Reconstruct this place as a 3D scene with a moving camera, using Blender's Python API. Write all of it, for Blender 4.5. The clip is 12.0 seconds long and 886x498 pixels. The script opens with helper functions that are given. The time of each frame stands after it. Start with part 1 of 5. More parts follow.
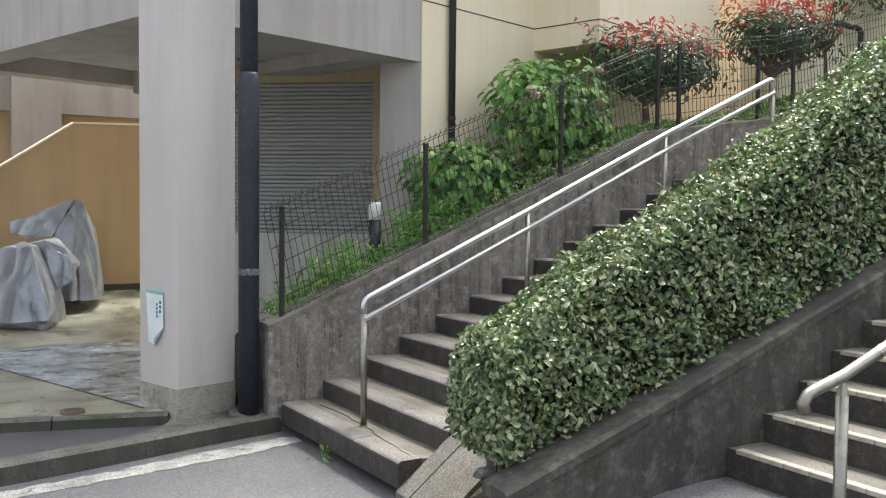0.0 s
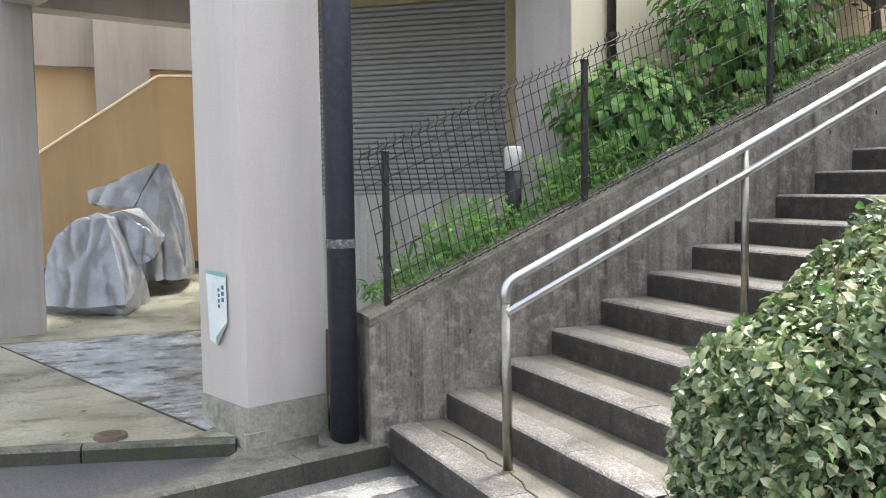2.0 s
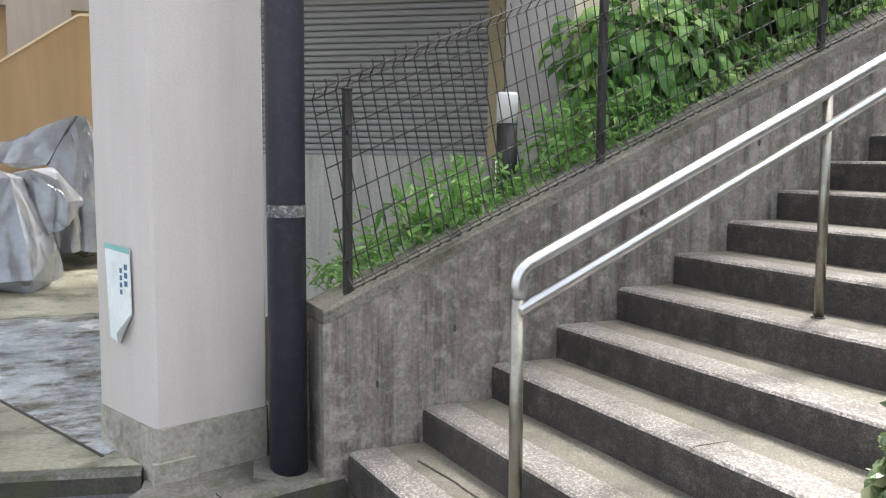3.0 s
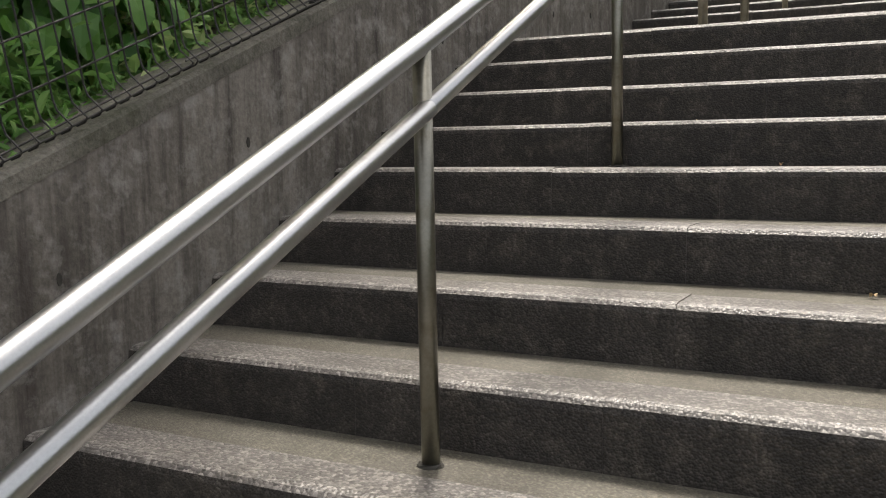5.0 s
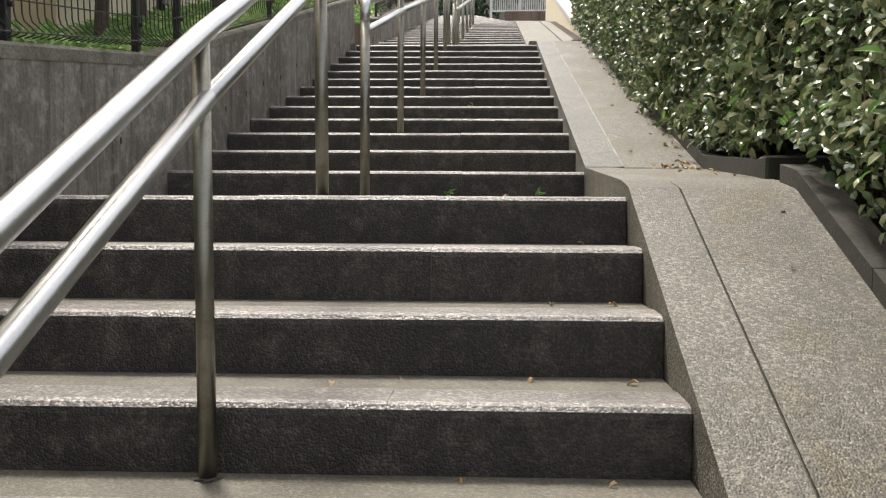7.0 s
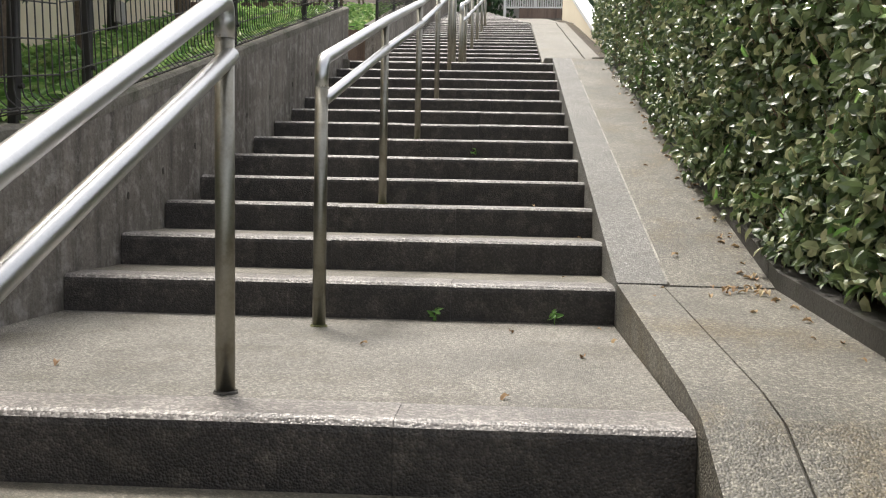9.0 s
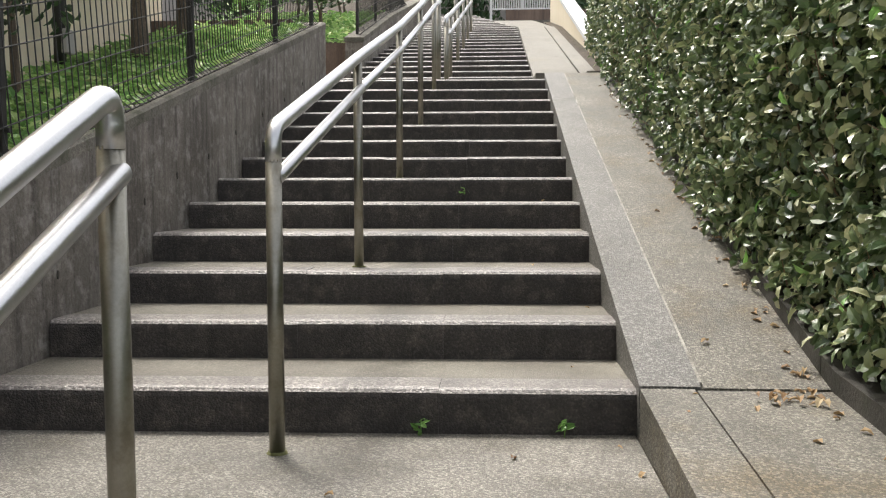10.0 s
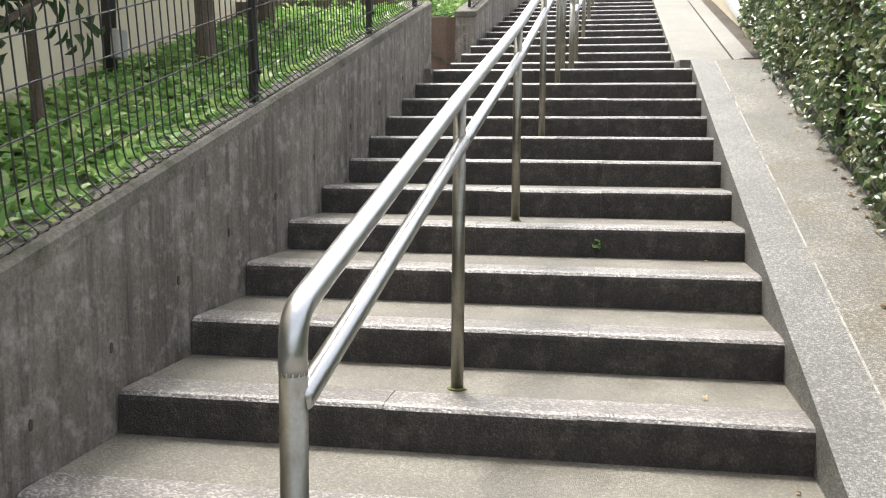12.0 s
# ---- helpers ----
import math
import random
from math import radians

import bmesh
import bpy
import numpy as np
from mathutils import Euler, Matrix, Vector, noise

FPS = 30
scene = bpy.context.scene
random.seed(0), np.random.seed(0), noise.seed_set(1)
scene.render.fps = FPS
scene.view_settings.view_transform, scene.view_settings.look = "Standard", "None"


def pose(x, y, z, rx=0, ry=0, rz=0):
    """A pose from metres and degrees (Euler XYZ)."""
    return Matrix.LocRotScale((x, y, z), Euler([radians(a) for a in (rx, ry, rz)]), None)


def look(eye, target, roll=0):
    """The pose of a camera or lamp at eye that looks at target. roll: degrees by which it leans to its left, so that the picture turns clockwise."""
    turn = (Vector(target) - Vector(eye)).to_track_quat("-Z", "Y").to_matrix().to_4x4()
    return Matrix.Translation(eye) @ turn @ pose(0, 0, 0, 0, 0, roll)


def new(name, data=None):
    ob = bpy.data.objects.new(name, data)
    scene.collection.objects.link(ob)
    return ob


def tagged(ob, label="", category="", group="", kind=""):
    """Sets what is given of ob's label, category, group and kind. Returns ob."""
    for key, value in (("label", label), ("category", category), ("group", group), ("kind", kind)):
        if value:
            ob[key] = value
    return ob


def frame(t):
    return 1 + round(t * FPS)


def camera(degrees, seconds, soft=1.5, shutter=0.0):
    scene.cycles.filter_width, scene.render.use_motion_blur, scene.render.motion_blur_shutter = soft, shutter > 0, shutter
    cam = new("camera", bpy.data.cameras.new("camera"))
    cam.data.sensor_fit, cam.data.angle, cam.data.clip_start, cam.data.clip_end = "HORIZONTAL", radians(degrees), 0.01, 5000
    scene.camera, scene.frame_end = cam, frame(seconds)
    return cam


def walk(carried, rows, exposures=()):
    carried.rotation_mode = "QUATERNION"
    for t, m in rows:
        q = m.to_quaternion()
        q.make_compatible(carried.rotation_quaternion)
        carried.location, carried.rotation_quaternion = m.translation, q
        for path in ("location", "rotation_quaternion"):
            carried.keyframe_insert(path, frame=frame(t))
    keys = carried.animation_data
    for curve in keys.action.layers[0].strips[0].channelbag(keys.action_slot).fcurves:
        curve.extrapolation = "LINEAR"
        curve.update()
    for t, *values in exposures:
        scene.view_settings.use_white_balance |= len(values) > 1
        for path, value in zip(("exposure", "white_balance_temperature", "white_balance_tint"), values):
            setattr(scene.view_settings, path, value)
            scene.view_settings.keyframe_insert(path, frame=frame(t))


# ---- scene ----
cam = camera(52.10, 12.0, 1.2)
# seconds, eye x, y, z, pitch, roll, yaw
ROWS = [
    (0.0, 0.411, -0.241, 1.575, -2.48, -0.57, -29.64),
    (0.5, 0.576, 0.113, 1.566, -2.71, 0.10, -26.85),
    (1.0, 0.787, 0.558, 1.541, -3.83, -0.21, -24.49),
    (1.5, 0.965, 1.048, 1.483, -4.78, 0.25, -23.15),
    (2.0, 1.164, 1.580, 1.431, -4.31, 0.79, -21.97),
    (2.5, 1.334, 2.085, 1.410, -4.64, 0.09, -21.96),
    (2.7, 1.393, 2.322, 1.355, -5.42, -0.22, -22.57),
    (4.3, 2.099, 3.777, 1.326, -6.01, 1.15, -47.85),
    (4.5, 2.252, 3.903, 1.312, -6.01, 1.56, -52.06),
    (5.0, 2.605, 4.197, 1.366, -6.04, 0.61, -61.59),
    (5.5, 2.952, 4.411, 1.426, -5.54, -0.11, -71.72),
    (6.0, 3.235, 4.444, 1.572, -3.77, -0.24, -80.39),
    (6.5, 3.465, 4.503, 1.717, -2.12, 0.02, -84.88),
    (6.7, 3.573, 4.536, 1.781, -2.65, -0.11, -86.40),
    (8.3, 4.382, 4.494, 2.150, -3.53, -1.08, -86.20),
    (8.5, 4.498, 4.482, 2.227, -4.12, -1.30, -85.81),
    (9.0, 4.784, 4.510, 2.321, -3.68, -1.19, -85.78),
    (9.5, 5.067, 4.533, 2.427, -3.43, -0.24, -86.90),
    (10.0, 5.334, 4.532, 2.571, -3.85, 0.07, -86.43),
    (10.5, 5.627, 4.558, 2.683, -5.06, -0.99, -87.93),
    (11.0, 5.899, 4.541, 2.804, -5.39, -1.23, -86.20),
    (11.5, 6.174, 4.605, 2.886, -5.97, 0.00, -82.60),
    (12.0, 6.430, 4.669, 2.969, -6.78, -0.42, -79.33),
]
# seconds, stops, kelvin, tint
EXPOSURES = [(0.0, 1.5, 6500, 9), (1.5, 1.8, 6450, 10), (2.7, 1.95, 6500, 10), (4.4, 1.35, 6900, 9), (5.0, 0.85, 7000, 10), (5.5, 0.67, 6900, 10), (6.0, 0.73, 6950, 10), (6.5, 1.02, 6950, 10), (8.5, 0.99, 6850, 10), (10.5, 1.14, 6750, 10), (11.0, 1.45, 6700, 9), (12.0, 1.5, 6600, 9)]
walk(cam, [(t, pose(x, y, z, 90 + pitch, roll, yaw)) for t, x, y, z, pitch, roll, yaw in ROWS], EXPOSURES)

# ---- world and light ----
world = bpy.data.worlds.new("sky")
scene.world = world
world.use_nodes = True
wn = world.node_tree.nodes
sky = wn.new("ShaderNodeTexSky")
sky.sky_type = "NISHITA"
sky.sun_disc = False
sky.sun_elevation = radians(65)
sky.sun_rotation = radians(61)
sky.air_density, sky.dust_density, sky.ozone_density = 1.0, 4.0, 1.0
wn["Background"].inputs["Strength"].default_value = 0.15
haze = wn.new("ShaderNodeHueSaturation")
haze.inputs["Saturation"].default_value = 0.35
world.node_tree.links.new(sky.outputs[0], haze.inputs["Color"])
world.node_tree.links.new(haze.outputs[0], wn["Background"].inputs["Color"])
sun = new("sun", bpy.data.lights.new("sun", "SUN"))
sun.data.energy, sun.data.angle, sun.data.color = 1.5, radians(10), (1.0, 0.97, 0.92)
sun.matrix_world = look((0, 0, 0), (-0.36, -0.20, -0.90))


# ---- materials ----
def ramp_node(nt, a, b, lo=0.35, hi=0.65):
    r = nt.nodes.new("ShaderNodeValToRGB")
    r.color_ramp.elements[0].position, r.color_ramp.elements[1].position = lo, hi
    r.color_ramp.elements[0].color, r.color_ramp.elements[1].color = (*a, 1), (*b, 1)
    return r


def noise_node(nt, coord, scale, detail=4.0, rough=0.6, stretch=None):
    n = nt.nodes.new("ShaderNodeTexNoise")
    n.inputs["Scale"].default_value, n.inputs["Detail"].default_value, n.inputs["Roughness"].default_value = scale, detail, rough
    if stretch:
        m = nt.nodes.new("ShaderNodeMapping")
        m.inputs["Scale"].default_value = stretch
        nt.links.new(coord, m.inputs["Vector"])
        coord = m.outputs["Vector"]
    nt.links.new(coord, n.inputs["Vector"])
    return n


def mix_node(nt, kind, fac, a, b):
    m = nt.nodes.new("ShaderNodeMix")
    m.data_type, m.blend_type = "RGBA", kind
    for sock, v in ((m.inputs[0], fac), (m.inputs[6], a), (m.inputs[7], b)):
        if hasattr(v, "default_value"):
            nt.links.new(v, sock)
        elif isinstance(v, tuple):
            sock.default_value = (*v, 1)
        else:
            sock.default_value = v
    return m.outputs[2]


def surface(name, a, b, big=1.5, fine=70.0, rough=0.75, rough_var=0.15, bump=0.25, grain=0.25, streak=None,
            stain=None, pebbles=0.0, pebble_size=130.0, metal=0.0, vary=0.0, spec=0.5, boards=0.0):
    """A weathered surface: two tones in large patches, fine grain, and where asked streaks, stains and pebbles."""
    m = bpy.data.materials.new(name)
    m.use_nodes = True
    nt = m.node_tree
    bsdf = nt.nodes["Principled BSDF"]
    tc = nt.nodes.new("ShaderNodeTexCoord").outputs["Object"]
    n1 = noise_node(nt, tc, big, 5, 0.6)
    r1 = ramp_node(nt, a, b, 0.3, 0.7)
    nt.links.new(n1.outputs["Fac"], r1.inputs[0])
    col = r1.outputs[0]
    n2 = noise_node(nt, tc, fine, 3, 0.7)
    g = ramp_node(nt, (1 - grain,) * 3, (1 + grain * 0.6,) * 3, 0.25, 0.75)
    nt.links.new(n2.outputs["Fac"], g.inputs[0])
    col = mix_node(nt, "MULTIPLY", 1.0, col, g.outputs[0])
    height = n2.outputs["Fac"]
    if streak:
        tone, amount, scale = streak
        n3 = noise_node(nt, tc, scale, 4, 0.7, (1, 1, 0.07))
        r3 = ramp_node(nt, (0, 0, 0), (amount,) * 3, 0.45, 0.7)
        nt.links.new(n3.outputs["Fac"], r3.inputs[0])
        col = mix_node(nt, "MIX", r3.outputs[0], col, tone)
    if boards:
        sx = nt.nodes.new("ShaderNodeSeparateXYZ")
        nt.links.new(tc, sx.inputs[0])
        dv = nt.nodes.new("ShaderNodeMath")
        dv.operation = "SNAP"
        dv.inputs[1].default_value = boards
        nt.links.new(sx.outputs["X"], dv.inputs[0])
        wn_ = nt.nodes.new("ShaderNodeTexWhiteNoise")
        wn_.noise_dimensions = "1D"
        nt.links.new(dv.outputs[0], wn_.inputs["W"])
        br = ramp_node(nt, (0.84, 0.83, 0.82), (1.14, 1.135, 1.13), 0.0, 1.0)
        nt.links.new(wn_.outputs["Value"], br.inputs[0])
        col = mix_node(nt, "MULTIPLY", 0.8, col, br.outputs[0])
    if stain:
        tone, amount, scale, *more = stain
        n4 = noise_node(nt, tc, scale, 6, 0.7, more[0] if more else None)
        r4 = ramp_node(nt, (0, 0, 0), (amount,) * 3, more[1] if more else 0.5, more[2] if more else 0.68)
        nt.links.new(n4.outputs["Fac"], r4.inputs[0])
        col = mix_node(nt, "MIX", r4.outputs[0], col, tone)
    if pebbles:
        v = nt.nodes.new("ShaderNodeTexVoronoi")
        v.inputs["Scale"].default_value = pebble_size
        nt.links.new(tc, v.inputs["Vector"])
        bw = nt.nodes.new("ShaderNodeRGBToBW")
        nt.links.new(v.outputs["Color"], bw.inputs[0])
        pr = ramp_node(nt, (1 - pebbles * 0.75,) * 3, (1 + pebbles * 1.7,) * 3, 0.25, 0.80)
        mid = pr.color_ramp.elements.new(0.60)
        mid.color = (1.0, 1.0, 1.0, 1)
        nt.links.new(bw.outputs[0], pr.inputs[0])
        col = mix_node(nt, "MULTIPLY", 1.0, col, pr.outputs[0])
        mm = nt.nodes.new("ShaderNodeMath")
        mm.operation = "SUBTRACT"
        mm.inputs[0].default_value = 1.0
        nt.links.new(v.outputs["Distance"], mm.inputs[1])
        height = mm.outputs[0]
    if vary:
        oi = nt.nodes.new("ShaderNodeObjectInfo")
        vr = ramp_node(nt, (1 - vary,) * 3, (1 + vary,) * 3, 0.0, 1.0)
        nt.links.new(oi.outputs["Random"], vr.inputs[0])
        col = mix_node(nt, "MULTIPLY", 1.0, col, vr.outputs[0])
    nt.links.new(col, bsdf.inputs["Base Color"])
    rr = nt.nodes.new("ShaderNodeMapRange")
    rr.inputs["To Min"].default_value, rr.inputs["To Max"].default_value = max(0.05, rough - rough_var), min(1.0, rough + rough_var)
    nt.links.new(n1.outputs["Fac"], rr.inputs["Value"])
    nt.links.new(rr.outputs[0], bsdf.inputs["Roughness"])
    bsdf.inputs["Metallic"].default_value = metal
    bsdf.inputs["Specular IOR Level"].default_value = spec
    if bump:
        bp = nt.nodes.new("ShaderNodeBump")
        bp.inputs["Strength"].default_value = bump * (0.6 if pebbles else 1.0)
        bp.inputs["Distance"].default_value = 0.006
        nt.links.new(height, bp.inputs["Height"])
        nt.links.new(bp.outputs[0], bsdf.inputs["Normal"])
    return m


def foliage(name, a, b, c, rough=0.35, share=0.12, glow=0.25, spec=0.5, wax=0.0):
    """Leaves: three tones spread leaf by leaf, a waxy gloss, and light let through."""
    m = bpy.data.materials.new(name)
    m.use_nodes = True
    nt = m.node_tree
    bsdf = nt.nodes["Principled BSDF"]
    ge = nt.nodes.new("ShaderNodeNewGeometry")
    oi = nt.nodes.new("ShaderNodeObjectInfo")
    ad = nt.nodes.new("ShaderNodeMath")
    ad.operation = "ADD"
    nt.links.new(ge.outputs["Random Per Island"], ad.inputs[0])
    nt.links.new(oi.outputs["Random"], ad.inputs[1])
    fr = nt.nodes.new("ShaderNodeMath")
    fr.operation = "FRACT"
    nt.links.new(ad.outputs[0], fr.inputs[0])
    r = nt.nodes.new("ShaderNodeValToRGB")
    els = r.color_ramp.elements
    els[0].position, els[0].color = 0.0, (*a, 1)
    els[1].position, els[1].color = 1.0 - share, (*b, 1)
    e = els.new(1.0)
    e.color = (*c, 1)
    nt.links.new(fr.outputs[0], r.inputs[0])
    nt.links.new(r.outputs[0], bsdf.inputs["Base Color"])
    bsdf.inputs["Roughness"].default_value = rough
    bsdf.inputs["Specular IOR Level"].default_value = spec
    bsdf.inputs["Coat Weight"].default_value, bsdf.inputs["Coat Roughness"].default_value = wax, 0.2
    tr = nt.nodes.new("ShaderNodeBsdfTranslucent")
    nt.links.new(r.outputs[0], tr.inputs["Color"])
    mx = nt.nodes.new("ShaderNodeMixShader")
    mx.inputs[0].default_value = glow
    nt.links.new(bsdf.outputs[0], mx.inputs[1])
    nt.links.new(tr.outputs[0], mx.inputs[2])
    nt.links.new(mx.outputs[0], nt.nodes["Material Output"].inputs["Surface"])
    return m


ASPHALT = surface("asphalt", (0.10, 0.10, 0.105), (0.15, 0.148, 0.145), 1.2, 160, 0.85, 0.1, 0.6, 0.35, pebbles=0.35, pebble_size=170)
PAINT = surface("worn_road_paint", (0.27, 0.262, 0.24), (0.46, 0.45, 0.42), 5, 60, 0.8, 0.1, 0.5, 0.45, stain=((0.14, 0.137, 0.128), 1.0, 6), pebbles=0.25, pebble_size=150)
LANDSLAB = surface("pebbly_landing_concrete", (0.13, 0.122, 0.102), (0.245, 0.23, 0.20), 2.6, 140, 0.55, 0.2, 0.8, 0.45, pebbles=0.5, pebble_size=210, stain=((0.09, 0.08, 0.058), 0.85, 2.7), spec=0.6)
TREAD = surface("tread_concrete", (0.119, 0.107, 0.084), (0.216, 0.200, 0.160), 2.8, 120, 0.55, 0.2, 0.5, 0.4, stain=((0.09, 0.08, 0.055), 0.75, 4), pebbles=0.28, pebble_size=220, spec=0.7)
NOSING = surface("washed_pebble_concrete", (0.167, 0.151, 0.138), (0.275, 0.253, 0.234), 4, 140, 0.42, 0.14, 0.6, 0.3, stain=((0.13, 0.118, 0.10), 0.6, 6), pebbles=0.5, pebble_size=150, vary=0.1, spec=0.8)
# streaked and stained; its very dark base also holds the shade on the risers
RISER = surface("shaded_grimy_riser", (0.033, 0.0285, 0.0265), (0.067, 0.059, 0.053), 2.2, 110, 0.55, 0.2, 0.8, 0.5, streak=((0.022, 0.02, 0.018), 0.8, 11), stain=((0.14, 0.122, 0.10), 0.5, 14), pebbles=0.32, pebble_size=190, vary=0.05)
WALL = surface("board_marked_concrete", (0.145, 0.129, 0.11), (0.305, 0.28, 0.248), 1.9, 60, 0.8, 0.12, 0.6, 0.4, streak=((0.05, 0.041, 0.036), 0.9, 16), stain=((0.42, 0.40, 0.37), 0.6, 14), boards=0.10)
RETAIN = surface("damp_retaining_concrete", (0.045, 0.042, 0.036), (0.105, 0.098, 0.085), 1.8, 60, 0.8, 0.12, 0.6, 0.4, streak=((0.03, 0.027, 0.022), 0.8, 12), stain=((0.20, 0.19, 0.165), 0.5, 10))
RECESS = surface("brown_recess_concrete", (0.15, 0.105, 0.08), (0.24, 0.175, 0.14), 1.5, 60, 0.85, 0.1, 0.4, 0.3, streak=((0.07, 0.05, 0.04), 0.7, 10))
BEDKERB = surface("damp_bed_kerb", (0.04, 0.038, 0.033), (0.085, 0.08, 0.07), 3, 80, 0.7, 0.1, 0.6, 0.4, stain=((0.03, 0.035, 0.018), 0.7, 7))
COPING = surface("mossy_coping", (0.13, 0.122, 0.10), (0.25, 0.232, 0.195), 3.5, 70, 0.85, 0.1, 0.9, 0.5, stain=((0.055, 0.06, 0.032), 0.8, 6))
RAMP = surface("speckled_ramp_concrete", (0.110, 0.104, 0.086), (0.225, 0.212, 0.179), 3.0, 150, 0.6, 0.15, 0.8, 0.45, pebbles=0.48, pebble_size=190, stain=((0.125, 0.10, 0.06), 0.85, 2.6), spec=0.6)
RAMP_PALE = surface("pale_ramp_concrete", (0.172, 0.162, 0.138), (0.258, 0.245, 0.211), 2.2, 150, 0.7, 0.12, 0.5, 0.3, pebbles=0.25, pebble_size=200, stain=((0.20, 0.18, 0.14), 0.6, 2.6))
GROUT = surface("pale_grout", (0.30, 0.285, 0.25), (0.48, 0.46, 0.41), 14, 120, 0.85, 0.08, 0.4, 0.4, stain=((0.07, 0.065, 0.055), 1.0, 6))
RAMP_GREY = surface("speckled_grey_edge_concrete", (0.125, 0.122, 0.114), (0.22, 0.215, 0.20), 3.2, 150, 0.6, 0.15, 0.8, 0.4, pebbles=0.45, pebble_size=200, stain=((0.10, 0.095, 0.08), 0.6, 3.5), spec=0.6)
KERB_FACE = surface("dark_kerb_face", (0.035, 0.034, 0.029), (0.085, 0.08, 0.066), 3, 60, 0.7, 0.1, 0.7, 0.5, stain=((0.045, 0.055, 0.022), 0.8, 5), streak=((0.025, 0.024, 0.02), 0.6, 9))
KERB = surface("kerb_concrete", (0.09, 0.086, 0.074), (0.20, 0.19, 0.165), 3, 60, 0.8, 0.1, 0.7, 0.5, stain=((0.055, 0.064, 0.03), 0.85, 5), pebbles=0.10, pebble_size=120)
SLAB = surface("damp_yard_concrete", (0.25, 0.25, 0.18), (0.54, 0.525, 0.42), 1.5, 50, 0.34, 0.25, 0.4, 0.45, stain=((0.085, 0.08, 0.055), 0.95, 2.1, (1, 1.6, 1), 0.47, 0.63), spec=0.8)
BLUE = surface("flaked_blue_floor_paint", (0.36, 0.41, 0.45), (0.62, 0.66, 0.68), 3.0, 40, 0.26, 0.18, 0.3, 0.4, stain=((0.10, 0.095, 0.075), 1.0, 3.2, (1, 1.6, 1), 0.46, 0.6), spec=0.8)
STUCCO = surface("grey_textured_paint", (0.52, 0.485, 0.46), (0.60, 0.565, 0.54), 0.8, 90, 0.85, 0.08, 0.35, 0.06, streak=((0.43, 0.41, 0.38), 0.45, 5))
GREY = surface("streaked_grey_paint", (0.375, 0.35, 0.325), (0.455, 0.43, 0.405), 0.9, 70, 0.85, 0.08, 0.4, 0.08, streak=((0.23, 0.212, 0.195), 0.45, 4))
CREAM = surface("cream_wall_paint", (0.80, 0.70, 0.52), (0.84, 0.75, 0.575), 0.7, 80, 0.85, 0.06, 0.3, 0.05, streak=((0.68, 0.58, 0.42), 0.4, 4))
TAN = surface("ochre_wall_paint", (0.40, 0.28, 0.15), (0.48, 0.345, 0.195), 0.7, 70, 0.8, 0.08, 0.2, 0.06, streak=((0.30, 0.215, 0.125), 0.5, 2.2))
PLINTH = surface("flaking_plinth", (0.30, 0.285, 0.24), (0.42, 0.40, 0.345), 4, 50, 0.85, 0.1, 0.6, 0.3, stain=((0.13, 0.135, 0.09), 0.8, 9))
STEEL = surface("brushed_steel", (0.55, 0.555, 0.56), (0.66, 0.665, 0.67), 5, 220, 0.33, 0.08, 0.05, 0.08, metal=1.0)
POST = surface("dull_steel_post", (0.26, 0.25, 0.215), (0.37, 0.36, 0.31), 6, 150, 0.42, 0.1, 0.06, 0.12, metal=1.0, stain=((0.17, 0.145, 0.10), 0.5, 18))
BLACK = surface("black_fence_coating", (0.018, 0.018, 0.018), (0.03, 0.028, 0.026), 8, 120, 0.55, 0.1, 0.1, 0.2)
NAVY = surface("navy_pipe_paint", (0.020, 0.023, 0.036), (0.034, 0.038, 0.055), 2, 60, 0.45, 0.1, 0.15, 0.15, stain=((0.07, 0.07, 0.085), 0.5, 25))
SHUTTER = surface("grey_shutter_paint", (0.31, 0.31, 0.30), (0.38, 0.38, 0.37), 1.0, 60, 0.5, 0.08, 0.1, 0.08, streak=((0.30, 0.30, 0.29), 0.4, 5))
TARP = surface("silver_cover_cloth", (0.25, 0.265, 0.29), (0.38, 0.40, 0.43), 4, 22, 0.36, 0.08, 0.3, 0.1, metal=0.55, stain=((0.36, 0.37, 0.385), 0.5, 6))
WHITE = surface("white_cap_plastic", (0.72, 0.73, 0.72), (0.80, 0.80, 0.79), 6, 80, 0.4, 0.08, 0.05, 0.05)
SIGN = surface("faded_notice_board", (0.62, 0.72, 0.74), (0.76, 0.80, 0.80), 5, 60, 0.5, 0.1, 0.05, 0.06, stain=((0.5, 0.5, 0.42), 0.5, 12))
INK = surface("faded_ink", (0.05, 0.12, 0.22), (0.08, 0.16, 0.26), 5, 60, 0.6, 0.1, 0.0, 0.05)
CYAN = surface("faded_cyan_edge", (0.16, 0.42, 0.40), (0.25, 0.5, 0.46), 5, 60, 0.6, 0.1, 0.0, 0.05)
SOIL = surface("dark_soil", (0.05, 0.04, 0.028), (0.10, 0.08, 0.055), 3, 60, 0.95, 0.05, 1.0, 0.5)
IRON = surface("rusty_iron", (0.10, 0.075, 0.06), (0.17, 0.12, 0.09), 12, 120, 0.7, 0.1, 0.4, 0.3)
BARK = surface("brown_bark", (0.10, 0.075, 0.055), (0.19, 0.145, 0.11), 9, 70, 0.9, 0.05, 0.9, 0.35, streak=((0.05, 0.038, 0.03), 0.7, 30))
OCHRE = surface("ochre_frame_paint", (0.42, 0.345, 0.20), (0.50, 0.42, 0.255), 1.5, 60, 0.6, 0.1, 0.2, 0.12, streak=((0.30, 0.24, 0.14), 0.5, 6))
